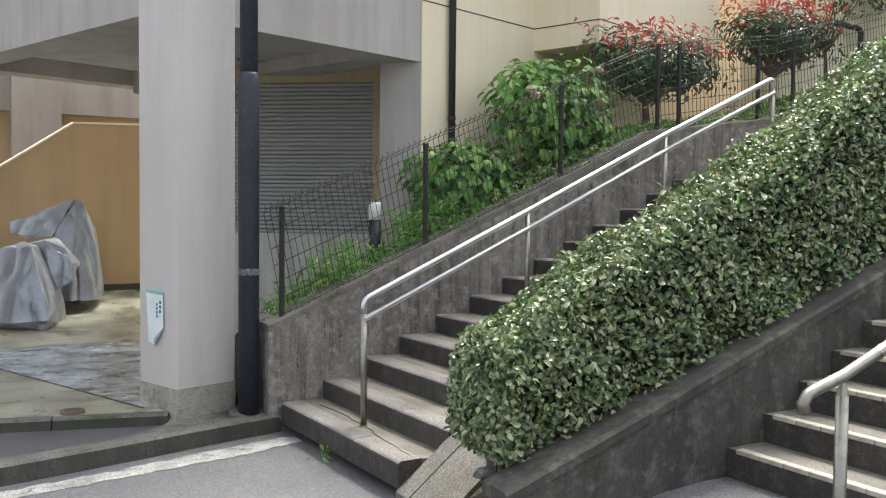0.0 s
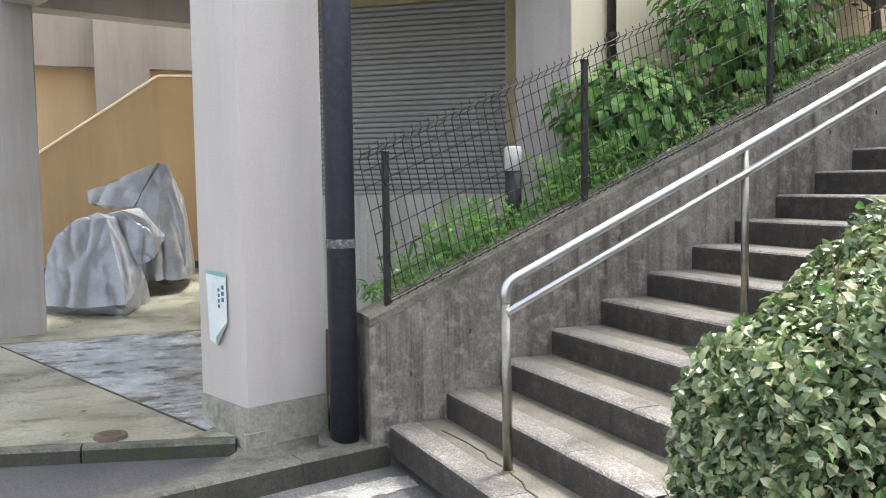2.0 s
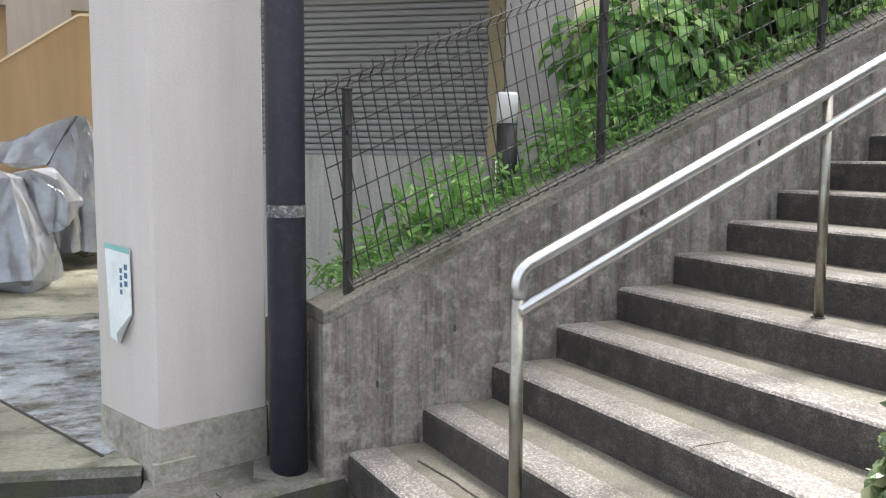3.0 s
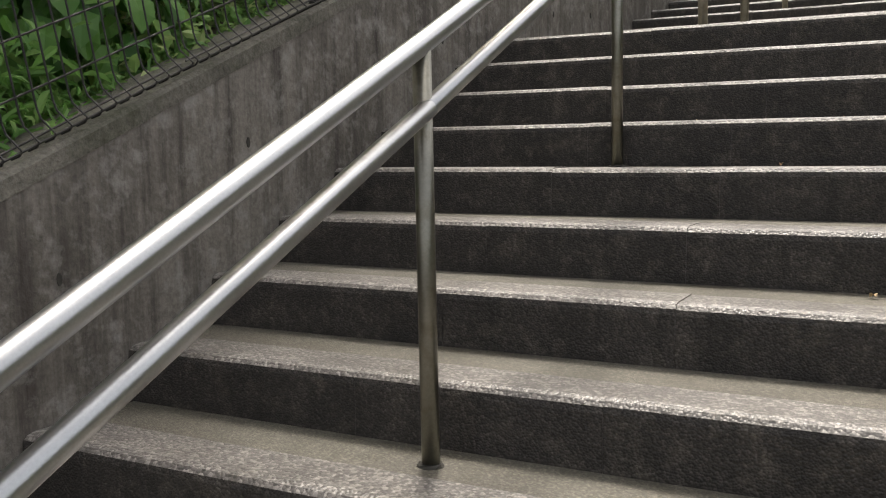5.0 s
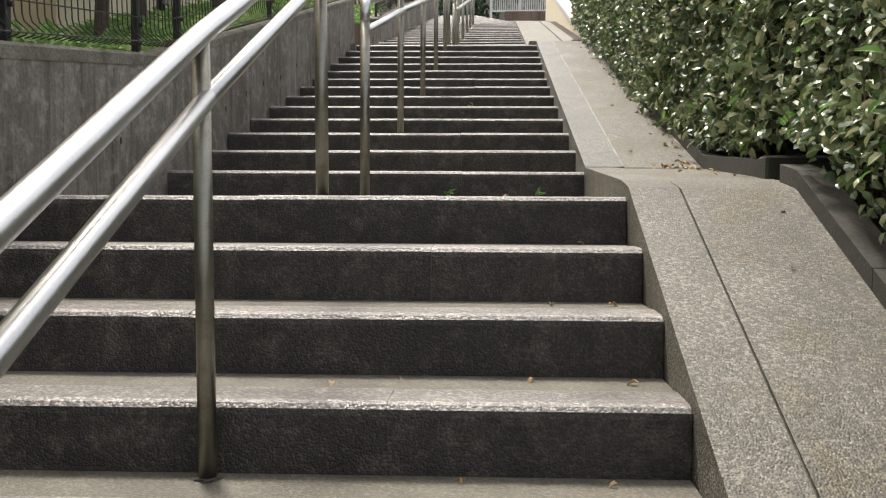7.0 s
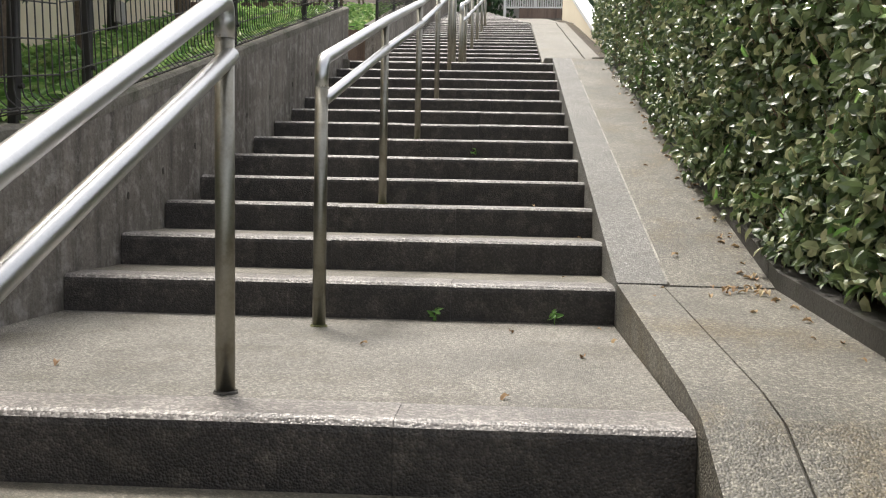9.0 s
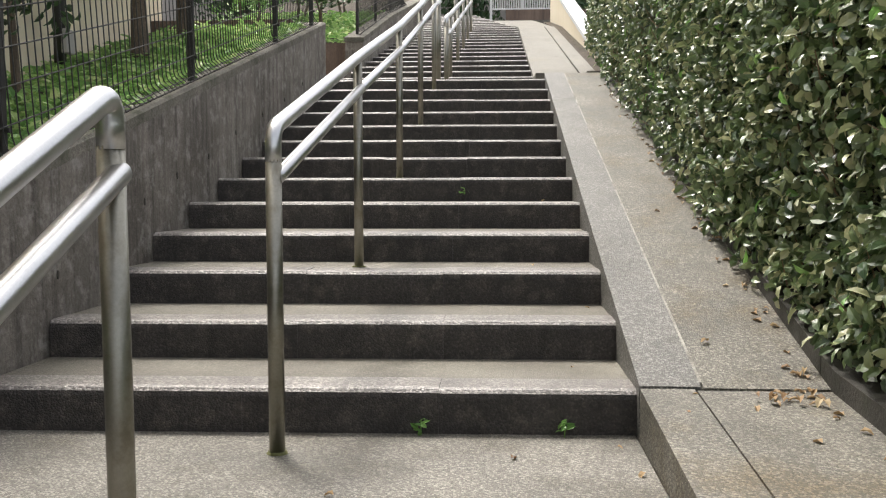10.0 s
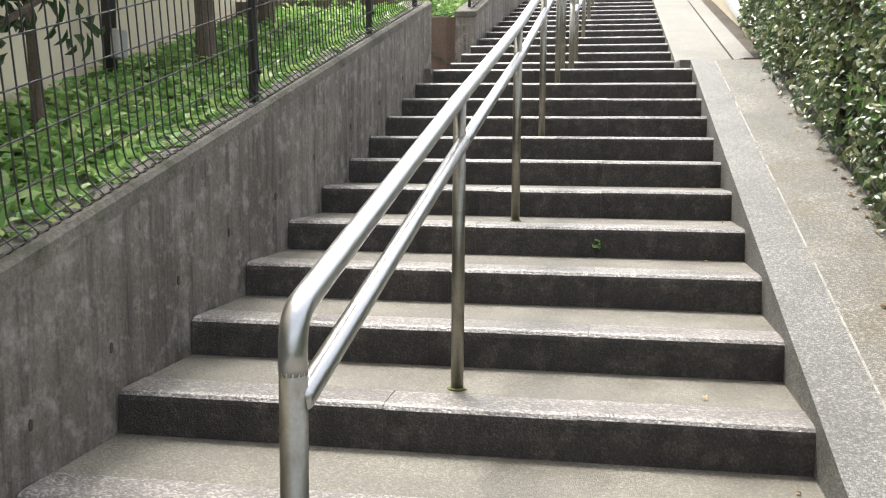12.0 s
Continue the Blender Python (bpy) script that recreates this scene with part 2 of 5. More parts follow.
TWIG = surface("pale_twig_bark", (0.16, 0.11, 0.065), (0.26, 0.19, 0.12), 12, 90, 0.85, 0.05, 0.2, 0.3)
TILE = surface("pale_nosing_tile", (0.42, 0.38, 0.31), (0.55, 0.5, 0.42), 8, 90, 0.6, 0.1, 0.2, 0.2, vary=0.15, stain=((0.2, 0.17, 0.13), 0.7, 14))
MORTAR = surface("dark_joint", (0.05, 0.047, 0.04), (0.08, 0.075, 0.065), 8, 90, 0.9, 0.05, 0.3, 0.3)
MOSS = surface("yellow_green_moss", (0.13, 0.14, 0.05), (0.22, 0.22, 0.10), 30, 120, 0.95, 0.05, 0.8, 0.4)
DRY = foliage("dry_leaf", (0.24, 0.14, 0.07), (0.42, 0.29, 0.15), (0.55, 0.46, 0.30), 0.6, 0.25, 0.1)
HEDGE = foliage("glossy_hedge_leaf", (0.045, 0.088, 0.036), (0.205, 0.275, 0.115), (0.55, 0.55, 0.32), 0.36, 0.28, 0.2, 0.7, 0.5)
YOUNG = foliage("young_hedge_leaf", (0.12, 0.21, 0.07), (0.28, 0.37, 0.14), (0.50, 0.47, 0.25), 0.40, 0.2, 0.2, 0.8, 0.6)
HYDRANGEA = foliage("hydrangea_leaf", (0.05, 0.15, 0.028), (0.16, 0.35, 0.065), (0.34, 0.52, 0.14), 0.42, 0.3, 0.35)
DARKLEAF = foliage("dark_shrub_leaf", (0.025, 0.06, 0.024), (0.06, 0.12, 0.045), (0.12, 0.18, 0.06), 0.35, 0.12, 0.15)
REDLEAF = foliage("red_shoot_leaf", (0.42, 0.055, 0.045), (0.60, 0.11, 0.08), (0.5, 0.2, 0.08), 0.4, 0.15, 0.3)
WEED = foliage("bright_weed_leaf", (0.12, 0.28, 0.06), (0.24, 0.45, 0.12), (0.34, 0.50, 0.18), 0.45, 0.2, 0.35)
FERN = foliage("groundcover_leaf", (0.13, 0.29, 0.075), (0.36, 0.56, 0.18), (0.62, 0.70, 0.34), 0.42, 0.25, 0.35)
# near-black: the shade deep between hedge leaves, put into the core's colour
CORE = surface("hedge_gap_fill", (0.014, 0.014, 0.009), (0.032, 0.028, 0.018), 6, 40, 0.95, 0.05, 1.0, 0.6)


# ---- mesh helpers ----
def link(name, bm, material, parent=None, label="", smooth=False):
    me = bpy.data.meshes.new(name)
    bmesh.ops.recalc_face_normals(bm, faces=bm.faces)
    bm.to_mesh(me)
    bm.free()
    for mt in (material if isinstance(material, (list, tuple)) else [material]):
        me.materials.append(mt)
    if smooth:
        for p in me.polygons:
            p.use_smooth = True
    ob = new(name, me)
    if parent is not None:
        ob.parent = parent
    if label:
        ob["label"] = label
    return ob


def part(name, bm, material, parent, label="", smooth=False):
    return link(name, bm, material, parent, label, smooth)


def empty(name, label, category, group="", kind=""):
    return tagged(new(name), label, category, group, kind)


def box(bm, lo, hi, m=None, bevel=0.0):
    vs = [bm.verts.new((x, y, z)) for x in (lo[0], hi[0]) for y in (lo[1], hi[1]) for z in (lo[2], hi[2])]
    fs = [bm.faces.new([vs[i] for i in f]) for f in ((0, 1, 3, 2), (4, 6, 7, 5), (0, 4, 5, 1), (2, 3, 7, 6), (0, 2, 6, 4), (1, 5, 7, 3))]
    if bevel:
        es = list({e for f in fs for e in f.edges})
        out = bmesh.ops.bevel(bm, geom=es, offset=bevel, segments=1, affect="EDGES")
        vs = list({v for f in out["faces"] for v in f.verts} | {v for v in vs if v.is_valid})
    if m is not None:
        bmesh.ops.transform(bm, matrix=m, verts=[v for v in vs if v.is_valid])
    return bm


def loft(bm, rings, caps=True, closed=True):
    """Skin a list of rings of points, each as long as the next."""
    vs = [[bm.verts.new(p) for p in ring] for ring in rings]
    n = len(rings[0])
    for a, b in zip(vs, vs[1:]):
        for i in range(n if closed else n - 1):
            bm.faces.new((a[i], a[(i + 1) % n], b[(i + 1) % n], b[i]))
    if caps:
        bm.faces.new(vs[0][::-1])
        bm.faces.new(vs[-1])
    return bm


def tube(bm, points, radius, seg=12):
    """A pipe along a polyline, mitred at its bends; radius may be one number or one a point."""
    pts = [Vector(p) for p in points]
    rad = radius if isinstance(radius, (list, tuple)) else [radius] * len(pts)
    rings, side = [], None
    for i, p in enumerate(pts):
        a = (pts[i] - pts[i - 1]).normalized() if i else (pts[1] - pts[0]).normalized()
        b = (pts[i + 1] - pts[i]).normalized() if i + 1 < len(pts) else a
        t = (a + b).normalized()
        if side is None:
            side = t.cross(Vector((0.13, 0.27, 0.95)) if abs(t.z) < 0.9 else Vector((1, 0.1, 0)))
        side = (side - t * side.dot(t)).normalized()
        over = side.cross(t).normalized()
        rings.append([p + rad[i] * (math.cos(2 * math.pi * k / seg) * side + math.sin(2 * math.pi * k / seg) * over) for k in range(seg)])
    return loft(bm, rings)


def elbow(p, q, r, bend=0.07, n=6):
    """Points that round the corner at q on the way from p to r."""
    p, q, r = Vector(p), Vector(q), Vector(r)
    a, b = q + (p - q).normalized() * bend, q + (r - q).normalized() * bend
    return [(1 - s) ** 2 * a + 2 * s * (1 - s) * q + s * s * b for s in [k / n for k in range(n + 1)]]


def prism(bm, outline, z0, z1):
    """An upright block over a plan outline; z0 and z1 may be one number or one a corner."""
    lo = z0 if isinstance(z0, (list, tuple)) else [z0] * len(outline)
    hi = z1 if isinstance(z1, (list, tuple)) else [z1] * len(outline)
    return loft(bm, [[(x, y, z) for (x, y), z in zip(outline, lo)], [(x, y, z) for (x, y), z in zip(outline, hi)]])


def bend(table, x):
    """Straight-line interpolation in a short table of (x, z)."""
    return float(np.interp(x, [a for a, _ in table], [b for _, b in table]))


LEAF = np.array([(0, 0, 0), (0.28, 0.46, 0.14), (0.70, 0.42, 0.07), (1, 0, -0.16), (0.70, -0.42, 0.07), (0.28, -0.46, 0.14), (0.5, 0, 0.03)], float)
LEAF_FACES = np.array([(0, 6, 1), (1, 6, 2), (2, 6, 3), (3, 6, 4), (4, 6, 5), (5, 6, 0)])


def leaf_cloud(name, where, out, length, width, material, parent=None, label="", spread=0.8, droop=0.0, seed=1, axis=None):
    """Many small folded leaves in one mesh: at the points where, facing about the way out."""
    rng = np.random.default_rng(seed)
    n = len(where)
    nor = out + rng.normal(0, spread, (n, 3))
    nor /= np.linalg.norm(nor, axis=1, keepdims=True)
    t = (rng.normal(0, 1, (n, 3)) if axis is None else axis + rng.normal(0, 0.45, (n, 3)))
    t[:, 2] -= droop
    t -= (t * nor).sum(1, keepdims=True) * nor
    t /= np.linalg.norm(t, axis=1, keepdims=True) + 1e-9
    s = np.cross(nor, t)
    ln = length * rng.uniform(0.65, 1.25, (n, 1, 1))
    wd = width * rng.uniform(0.7, 1.2, (n, 1, 1))
    v = where[:, None] + LEAF[None, :, 0:1] * ln * t[:, None] + LEAF[None, :, 1:2] * wd * s[:, None] + LEAF[None, :, 2:3] * ln * nor[:, None]
    f = (LEAF_FACES[None] + 7 * np.arange(n)[:, None, None]).reshape(-1, 3)
    me = bpy.data.meshes.new(name)
    me.from_pydata(v.reshape(-1, 3).tolist(), [], f.tolist())
    me.materials.append(material)
    ob = new(name, me)
    if parent is not None:
        ob.parent = parent
    if label:
        ob["label"] = label
    return ob


# ---- the plan ----
# x runs up the stairs, y to their left, z up from the road.
RISE, TREAD_L, TREAD_U, RISE_U = 0.141, 0.320, 0.466, 0.124
Z_ROAD, Y_RIGHT, Y_LEFT = 0.05, 4.15, 6.02
LANDING = Z_ROAD + 13 * RISE
LOWER = [(2.64 + TREAD_L * i, Z_ROAD + RISE * (i + 1)) for i in range(13)]
UPPER = [(7.855 + TREAD_U * i if i < 8 else 11.117 + 0.404 * (i - 7), LANDING + RISE_U * (i + 1)) for i in range(13)]
LANDING_2 = UPPER[-1][1]
THIRD = [(13.97 + 0.525 * i, LANDING_2 + RISE_U * (i + 1)) for i in range(14)]
LANDING_3 = THIRD[-1][1]
FOURTH = [(21.32 + 0.525 * i, LANDING_3 + RISE_U * (i + 1)) for i in range(9)]
TOP = FOURTH[-1][1] + 0.02
RAMP_LINE = [(2.62, 0.02), (2.95, 0.28), (3.3, 0.50), (6.46, LANDING + 0.025), (6.62, LANDING + 0.05), (7.80, LANDING + 0.137), (13.35, LANDING_2 + 0.075), (13.85, LANDING_2 + 0.10), (21.2, LANDING_3 + 0.11), (26.3, TOP)]
COPING_LINE = [(2.50, 0.75), (6.20, 2.32), (7.70, 2.52), (13.25, 4.01)]
HEDGE_WALL = [(2.62, 0.31), (5.5, 1.33), (8.0, 2.05), (13.0, 3.4)]
SKEW = -0.047


def wall_y(x):
    return 5.905 + 0.036 * (min(x, 6.5) - 2.5)


def soil_z(x):
    return bend(COPING_LINE, x) - 0.03


# ---- ground ----
def smooth_step(a, b, x):
    t = min(1.0, max(0.0, (x - a) / (b - a)))
    return t * t * (3 - 2 * t)


bm = bmesh.new()
gx = [-400, -60, -12, -6, -3, -1, 0.5, 1.5, 2.2, 2.6, 2.9, 3.2, 3.5, 3.8, 4.2, 5, 8, 14, 30, 60, 400]
gy = [-400, -60, -14, -6, -2, 0, 1, 2, 2.8, 3.05, 3.2, 4, 5, 6, 7, 9, 14, 30, 60, 400]
grid = [[bm.verts.new((x, y, -0.02 + (0.24 * smooth_step(2.6, 3.7, x) if y < 3.15 and x < 20 else 0.0))) for y in gy] for x in gx]
for i in range(len(gx) - 1):
    for j in range(len(gy) - 1):
        bm.faces.new((grid[i][j], grid[i + 1][j], grid[i + 1][j + 1], grid[i][j + 1]))
tagged(link("ground", bm, ASPHALT), "grey worn asphalt road with fine stone grain", "road", kind="structure")

# road line along the kerb
bm = bmesh.new()
near_edge, far_edge = [(-2.5, 4.40), (0.75, 5.12), (1.50, 5.27), (2.30, 5.44), (2.66, 5.58)], [(-2.5, 4.56), (0.75, 5.28), (1.40, 5.42), (2.10, 5.62), (2.60, 5.72)]
ragged = [(x, bend(e, x) + 0.035 * noise.noise(Vector((x * 9, k * 7, 0))) + 0.015 * noise.noise(Vector((x * 40, k * 7, 3))), k) for k, e in enumerate((near_edge, far_edge)) for x in np.linspace(-2.5, 2.62, 150)]
loft(bm, [[(p[0], p[1], -0.03), (p[0], p[1], -0.014), (q[0], q[1], -0.014), (q[0], q[1], -0.03)] for p, q in zip(ragged[:150], ragged[150:])])
tagged(link("road_line", bm, PAINT), "worn white painted line on the asphalt", "road marking", kind="structure")

# kerb: separate stones with open joints
kerb = empty("kerb", "mossy grey concrete kerb stones along the road", "kerb", kind="structure")
kerb_path = [Vector((-2.5, 4.62)), Vector((-1.4, 4.88)), Vector((-0.5, 5.10)), Vector((0.3, 5.29)), Vector((0.95, 5.45)), Vector((1.60, 5.62)), Vector((2.12, 5.775)), Vector((2.60, 5.90))]
for a, b in zip(kerb_path, kerb_path[1:]):
    d = (b - a).normalized()
    nrm = Vector((-d.y, d.x))
    a2, b2 = a + d * 0.0012, b - d * 0.0012
    bm = bmesh.new()
    prof = [(0, -0.05), (0.012, 0.085), (0.03, 0.10), (0.13, 0.105), (0.13, -0.05)]
    loft(bm, [[(*(p + nrm * o), z) for o, z in prof] for p in (a2, b2)])
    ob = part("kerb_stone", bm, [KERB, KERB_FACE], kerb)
    # upright faces take the darker of the two tones
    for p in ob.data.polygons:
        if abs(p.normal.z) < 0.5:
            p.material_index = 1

# strip of pavement behind the kerb, up to the column
bm = bmesh.new()
prism(bm, [(1.60, 5.755), (2.12, 5.91), (2.56, 6.03), (2.50, 6.45), (1.90, 6.30), (1.85, 6.10)], -0.05, 0.09)
tagged(link("pavement", bm, KERB), "mossy concrete strip behind the kerb", "pavement", kind="structure")

# asphalt strip between the kerb and the yard
bm = bmesh.new()
prism(bm, [(-3.9, 4.46), (-2.5, 4.70), (-1.4, 4.98), (-0.5, 5.20), (0.3, 5.39), (0.95, 5.55), (1.60, 5.73), (1.90, 6.10), (1.86, 6.17), (-3.9, 7.73)], -0.05, 0.05)
tagged(link("gutter_strip", bm, surface("dark_damp_asphalt", (0.07, 0.07, 0.075), (0.12, 0.118, 0.12), 1.6, 160, 0.6, 0.2, 0.6, 0.4, pebbles=0.3, pebble_size=170)), "dark damp asphalt strip behind the kerb", "pavement", kind="structure")

# yard slab and its edge stones
edge_kerb = empty("yard_edge", "dark weathered concrete edging of the yard", "kerb", kind="structure")
e0, e1 = Vector((-4.0, 7.75)), Vector((1.86, 6.16))
for k in range(8):
    a, b = e0.lerp(e1, k / 8), e0.lerp(e1, (k + 1) / 8)
    d = (b - a).normalized()
    nrm = Vector((-d.y, d.x))
    bm = bmesh.new()
    loft(bm, [[(*(p + nrm * o), z) for o, z in [(0, -0.05), (0.006, 0.115), (0.018, 0.132), (0.07, 0.135), (0.07, -0.05)]] for p in (a + d * 0.004, b - d * 0.004)])
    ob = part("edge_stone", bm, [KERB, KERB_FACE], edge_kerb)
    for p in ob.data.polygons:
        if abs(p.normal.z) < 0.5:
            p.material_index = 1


def yard_z(y):
    return 0.14 + 0.36 * smooth_step(9.8, 12.6, y)


def yard_strip(name, pts, lift, material, label):
    """A sheet on the yard floor, from a plan outline cut along y."""
    bm = bmesh.new()
    ys = [y for y in np.linspace(pts[0][1], pts[-1][1], 14)]
    left, right = [(p[1], p[0]) for p in pts], [(p[1], p[2] if len(p) > 2 else p[0]) for p in pts]
    rings = []
    for y in ys:
        x0, x1 = bend(left, y), bend(right, y)
        z = yard_z(y) + lift
        rings.append([(x0, y, z), (x1, y, z), (x1, y, z - 0.1), (x0, y, z - 0.1)])
    loft(bm, rings)
    return tagged(link(name, bm, material), label, "floor", kind="structure")


bm = bmesh.new()
fan = [(-3.98, 7.822), (1.885, 6.232), (2.6, 6.55), (5.2, 7.4), (5.2, 9.8), (-4.0, 9.8)]
prism(bm, fan, 0.02, 0.136)
tagged(link("yard_floor", bm, SLAB), "stained damp concrete yard floor", "floor", kind="structure")
yard_strip("yard_slope", [(-4.0, 9.8, 6.0), (-4.0, 16.0, 6.0)], 0.0, SLAB, "concrete floor rising towards the back wall")
bm = bmesh.new()
prism(bm, [(0.55, 9.66), (1.745, 6.40), (2.35, 6.95), (3.4, 9.0), (2.6, 9.79)], 0.12, 0.141)
tagged(link("painted_floor", bm, BLUE), "pale blue floor paint, flaked and wet", "floor", kind="structure")
bm = bmesh.new()
d = Vector((-1.11, 3.04)).normalized()
n2 = Vector((-d.y, d.x)) * 0.006
prism(bm, [tuple(Vector((1.74, 6.39)) - n2), tuple(Vector((1.74, 6.39)) + n2), tuple(Vector((1.74, 6.39)) + d * 3.5 + n2), tuple(Vector((1.74, 6.39)) + d * 3.5 - n2)], 0.12, 0.1425)
tagged(link("floor_joint", bm, MORTAR), "dark open joint in the yard floor", "joint", kind="structure")
bm = bmesh.new()
bmesh.ops.create_cone(bm, cap_ends=True, segments=24, radius1=0.085, radius2=0.08, depth=0.02, matrix=pose(1.275, 6.47, 0.146))
lid = tagged(link("drain_lid", bm, IRON), "round rusty iron drain lid set in the concrete", "drain lid")
bm = bmesh.new()
for k in range(3):
    box(bm, (-0.05, -0.006 + (k - 1) * 0.03, 0), (0.05, 0.006 + (k - 1) * 0.03, 0.004), pose(1.275, 6.47, 0.156))
part("rib", bm, IRON, lid)


# ---- stairs ----
def step_profile(x, z, rise, depth):
    return [(x, z - rise - 0.01), (x, z - 0.026), (x + 0.004, z - 0.013), (x + 0.013, z - 0.004), (x + 0.03, z), (x + depth, z), (x + depth, z - rise - 0.01)]


def flight(name, label, noses, rise, y0, y1, skew, last_tread, joints, split=True):
    """A flight of precast steps: each with washed-pebble nosing blocks and a tread behind."""
    fl = empty(name, label, "stairs", kind="structure")
    rng = random.Random(name)
    for i, (x, z) in enumerate(noses):
        nxt = noses[i + 1][0] if i + 1 < len(noses) else x + last_tread
        cuts = [y0] + ([j + rng.uniform(-0.05, 0.05) for j in joints] if split else []) + [wall_y(x) - 0.004 if y1 is None else y1]
        for a, b in zip(cuts, cuts[1:]):
            bm = bmesh.new()
            prof = step_profile(0, 0, rise, 0.15)
            sh = lambda y: x + skew * (y - y0) / 1.9
            lift = rng.uniform(-0.002, 0.002)
            ring = [[(sh(y) + px, y, z + lift + pz) for px, pz in prof] for y in (a + 0.0005, b - 0.0005)]
            loft(bm, ring)
            for f in bm.faces:
                f.normal_update()
            bm.faces.ensure_lookup_table()
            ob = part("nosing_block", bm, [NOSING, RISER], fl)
            # upright faces get the riser colour, with their shade painted in
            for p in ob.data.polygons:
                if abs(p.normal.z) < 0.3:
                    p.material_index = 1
        bm = bmesh.new()
        yb = cuts[-1]
        loft(bm, [[(x + skew * (y - y0) / 1.9 + 0.151, y, z - 0.10), (x + skew * (y - y0) / 1.9 + 0.151, y, z - 0.003), (nxt + skew * (y - y0) / 1.9 + 0.02, y, z - 0.003), (nxt + skew * (y - y0) / 1.9 + 0.02, y, z - 0.10)] for y in (y0 + 0.002, yb)])
        part("tread", bm, LANDSLAB if nxt - x > 0.6 else TREAD, fl)
    return fl


flight("stairs_lower", "grimy concrete steps with pale pebble nosings and shade painted on the risers", LOWER, RISE, Y_RIGHT, None, SKEW, 1.40, [4.72, 5.25])
flight("stairs_upper", "grimy concrete steps with pale pebble nosings and shade painted on the risers", UPPER, RISE_U, Y_RIGHT - 0.02, 6.045, SKEW, 0.85, [4.70, 5.25])
flight("stairs_third", "distant grimy concrete steps with pale nosings and shade painted on the risers", THIRD, RISE_U, 4.225, 6.03, 0.0, 0.53, [5.2])
top_stairs = empty("stairs_top", "distant steps that narrow towards the gate", "stairs", kind="structure")
for i, (x, z) in enumerate(FOURTH):
    yr = 4.24 + 0.10 * i
    bm = bmesh.new()
    loft(bm, [[(x, y, z - 0.16), (x, y, z - 0.015), (x + 0.015, y, z), (x + 0.54, y, z), (x + 0.54, y, z - 0.16)] for y in (yr, 6.03)])
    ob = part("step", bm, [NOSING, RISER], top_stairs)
    # shade on the upright faces comes from the darker riser colour
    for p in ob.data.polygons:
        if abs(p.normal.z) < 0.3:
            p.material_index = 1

# first step: a crack runs along its tread
bm = bmesh.new()
rng = random.Random(5)
pts = []
for k in range(18):
    s = k / 17
    pts.append((2.80 + 0.03 * math.sin(5 * s) + rng.uniform(-0.012, 0.012), 5.7 - 1.45 * s, LOWER[0][1] + 0.0005))
for a, b in zip(pts, pts[1:]):
    loft(bm, [[(p[0] - 0.004, p[1], p[2] - 0.003), (p[0] + 0.004, p[1], p[2] - 0.003), (p[0] + 0.003, p[1], p[2] + 0.0012), (p[0] - 0.003, p[1], p[2] + 0.0012)] for p in (a, b)])
tagged(link("step_crack", bm, MORTAR), "dark crack along the first tread", "crack", kind="structure")

# fill under the stairs
bm = bmesh.new()
body = [(2.66, -0.05), (6.48, -0.05), (6.48, 1.70), (2.80, 0.02)]
loft(bm, [[(x, y, z) for x, z in body] for y in (Y_RIGHT + 0.005, 5.9)])
loft(bm, [[(x, y, z) for x, z in [(6.48, -0.05), (13.9, -0.05), (13.9, 3.35), (13.2, 3.30), (7.9, 1.80), (6.48, 1.78)]] for y in (Y_RIGHT, 6.0)])
loft(bm, [[(x, y, z) for x, z in [(13.95, -0.05), (26.3, -0.05), (26.3, 6.2), (21.4, 5.12), (14.1, 3.40), (13.95, 3.38)]] for y in (Y_RIGHT, 6.0)])
tagged(link("stair_base", bm, RISER), "dark concrete body under the stairs", "stairs", kind="structure")

# ---- bicycle ramp beside the stairs ----
ramp = empty("bicycle_ramp", "speckled concrete ramp beside the steps", "ramp", kind="structure")


def ramp_strip(name, y0, y1, lift, material, xs, parent, bottom=0.5):
    for a, b in zip(xs, xs[1:]):
        open_by = 0.007 if 7.8 in (round(a, 1), round(b, 1)) and b - a > 0.5 else 0.002
        cut = sorted({a + open_by, b - open_by, *[x for x, _ in RAMP_LINE if a < x < b]})
        bm = bmesh.new()
        loft(bm, [[(x, y0, bend(RAMP_LINE, x) + lift), (x, y1, bend(RAMP_LINE, x) + lift), (x, y1, bend(RAMP_LINE, x) - bottom), (x, y0, bend(RAMP_LINE, x) - bottom)] for x in cut])
        part(name, bm, material, parent)


ramp_strip("ramp_edge", Y_RIGHT - 0.002, 4.002, 0.004, RAMP, [2.62, 7.81], ramp)
ramp_strip("ramp_edge", Y_RIGHT - 0.002, 3.982, 0.004, RAMP_GREY, [7.81, 13.35], ramp)
ramp_strip("ramp_joint", 4.003, 3.993, -0.008, MORTAR, [2.64, 7.78], ramp, 0.1)
ramp_strip("ramp_joint", 3.983, 3.973, 0.001, GROUT, [7.84, 13.33], ramp, 0.1)
ramp_strip("cross_joint", Y_RIGHT - 0.004, 3.64, -0.012, MORTAR, [7.79, 7.83], ramp, 0.1)
ramp_strip("ramp_slab", 3.994, 3.630, 0.0, RAMP, [2.62, 7.81], ramp)
ramp_strip("ramp_slab", 3.974, 3.630, 0.0, RAMP, [7.81, 13.35], ramp)
ramp_strip("ramp_slab", 4.222, 3.785, 0.0, RAMP_PALE, [13.35, 15.8, 18.4, 21.0], ramp)
ramp_strip("ramp_kerb", 3.777, 3.62, 0.012, RAMP_PALE, [13.35, 15.8, 18.4, 21.0], ramp)
bm = bmesh.new()
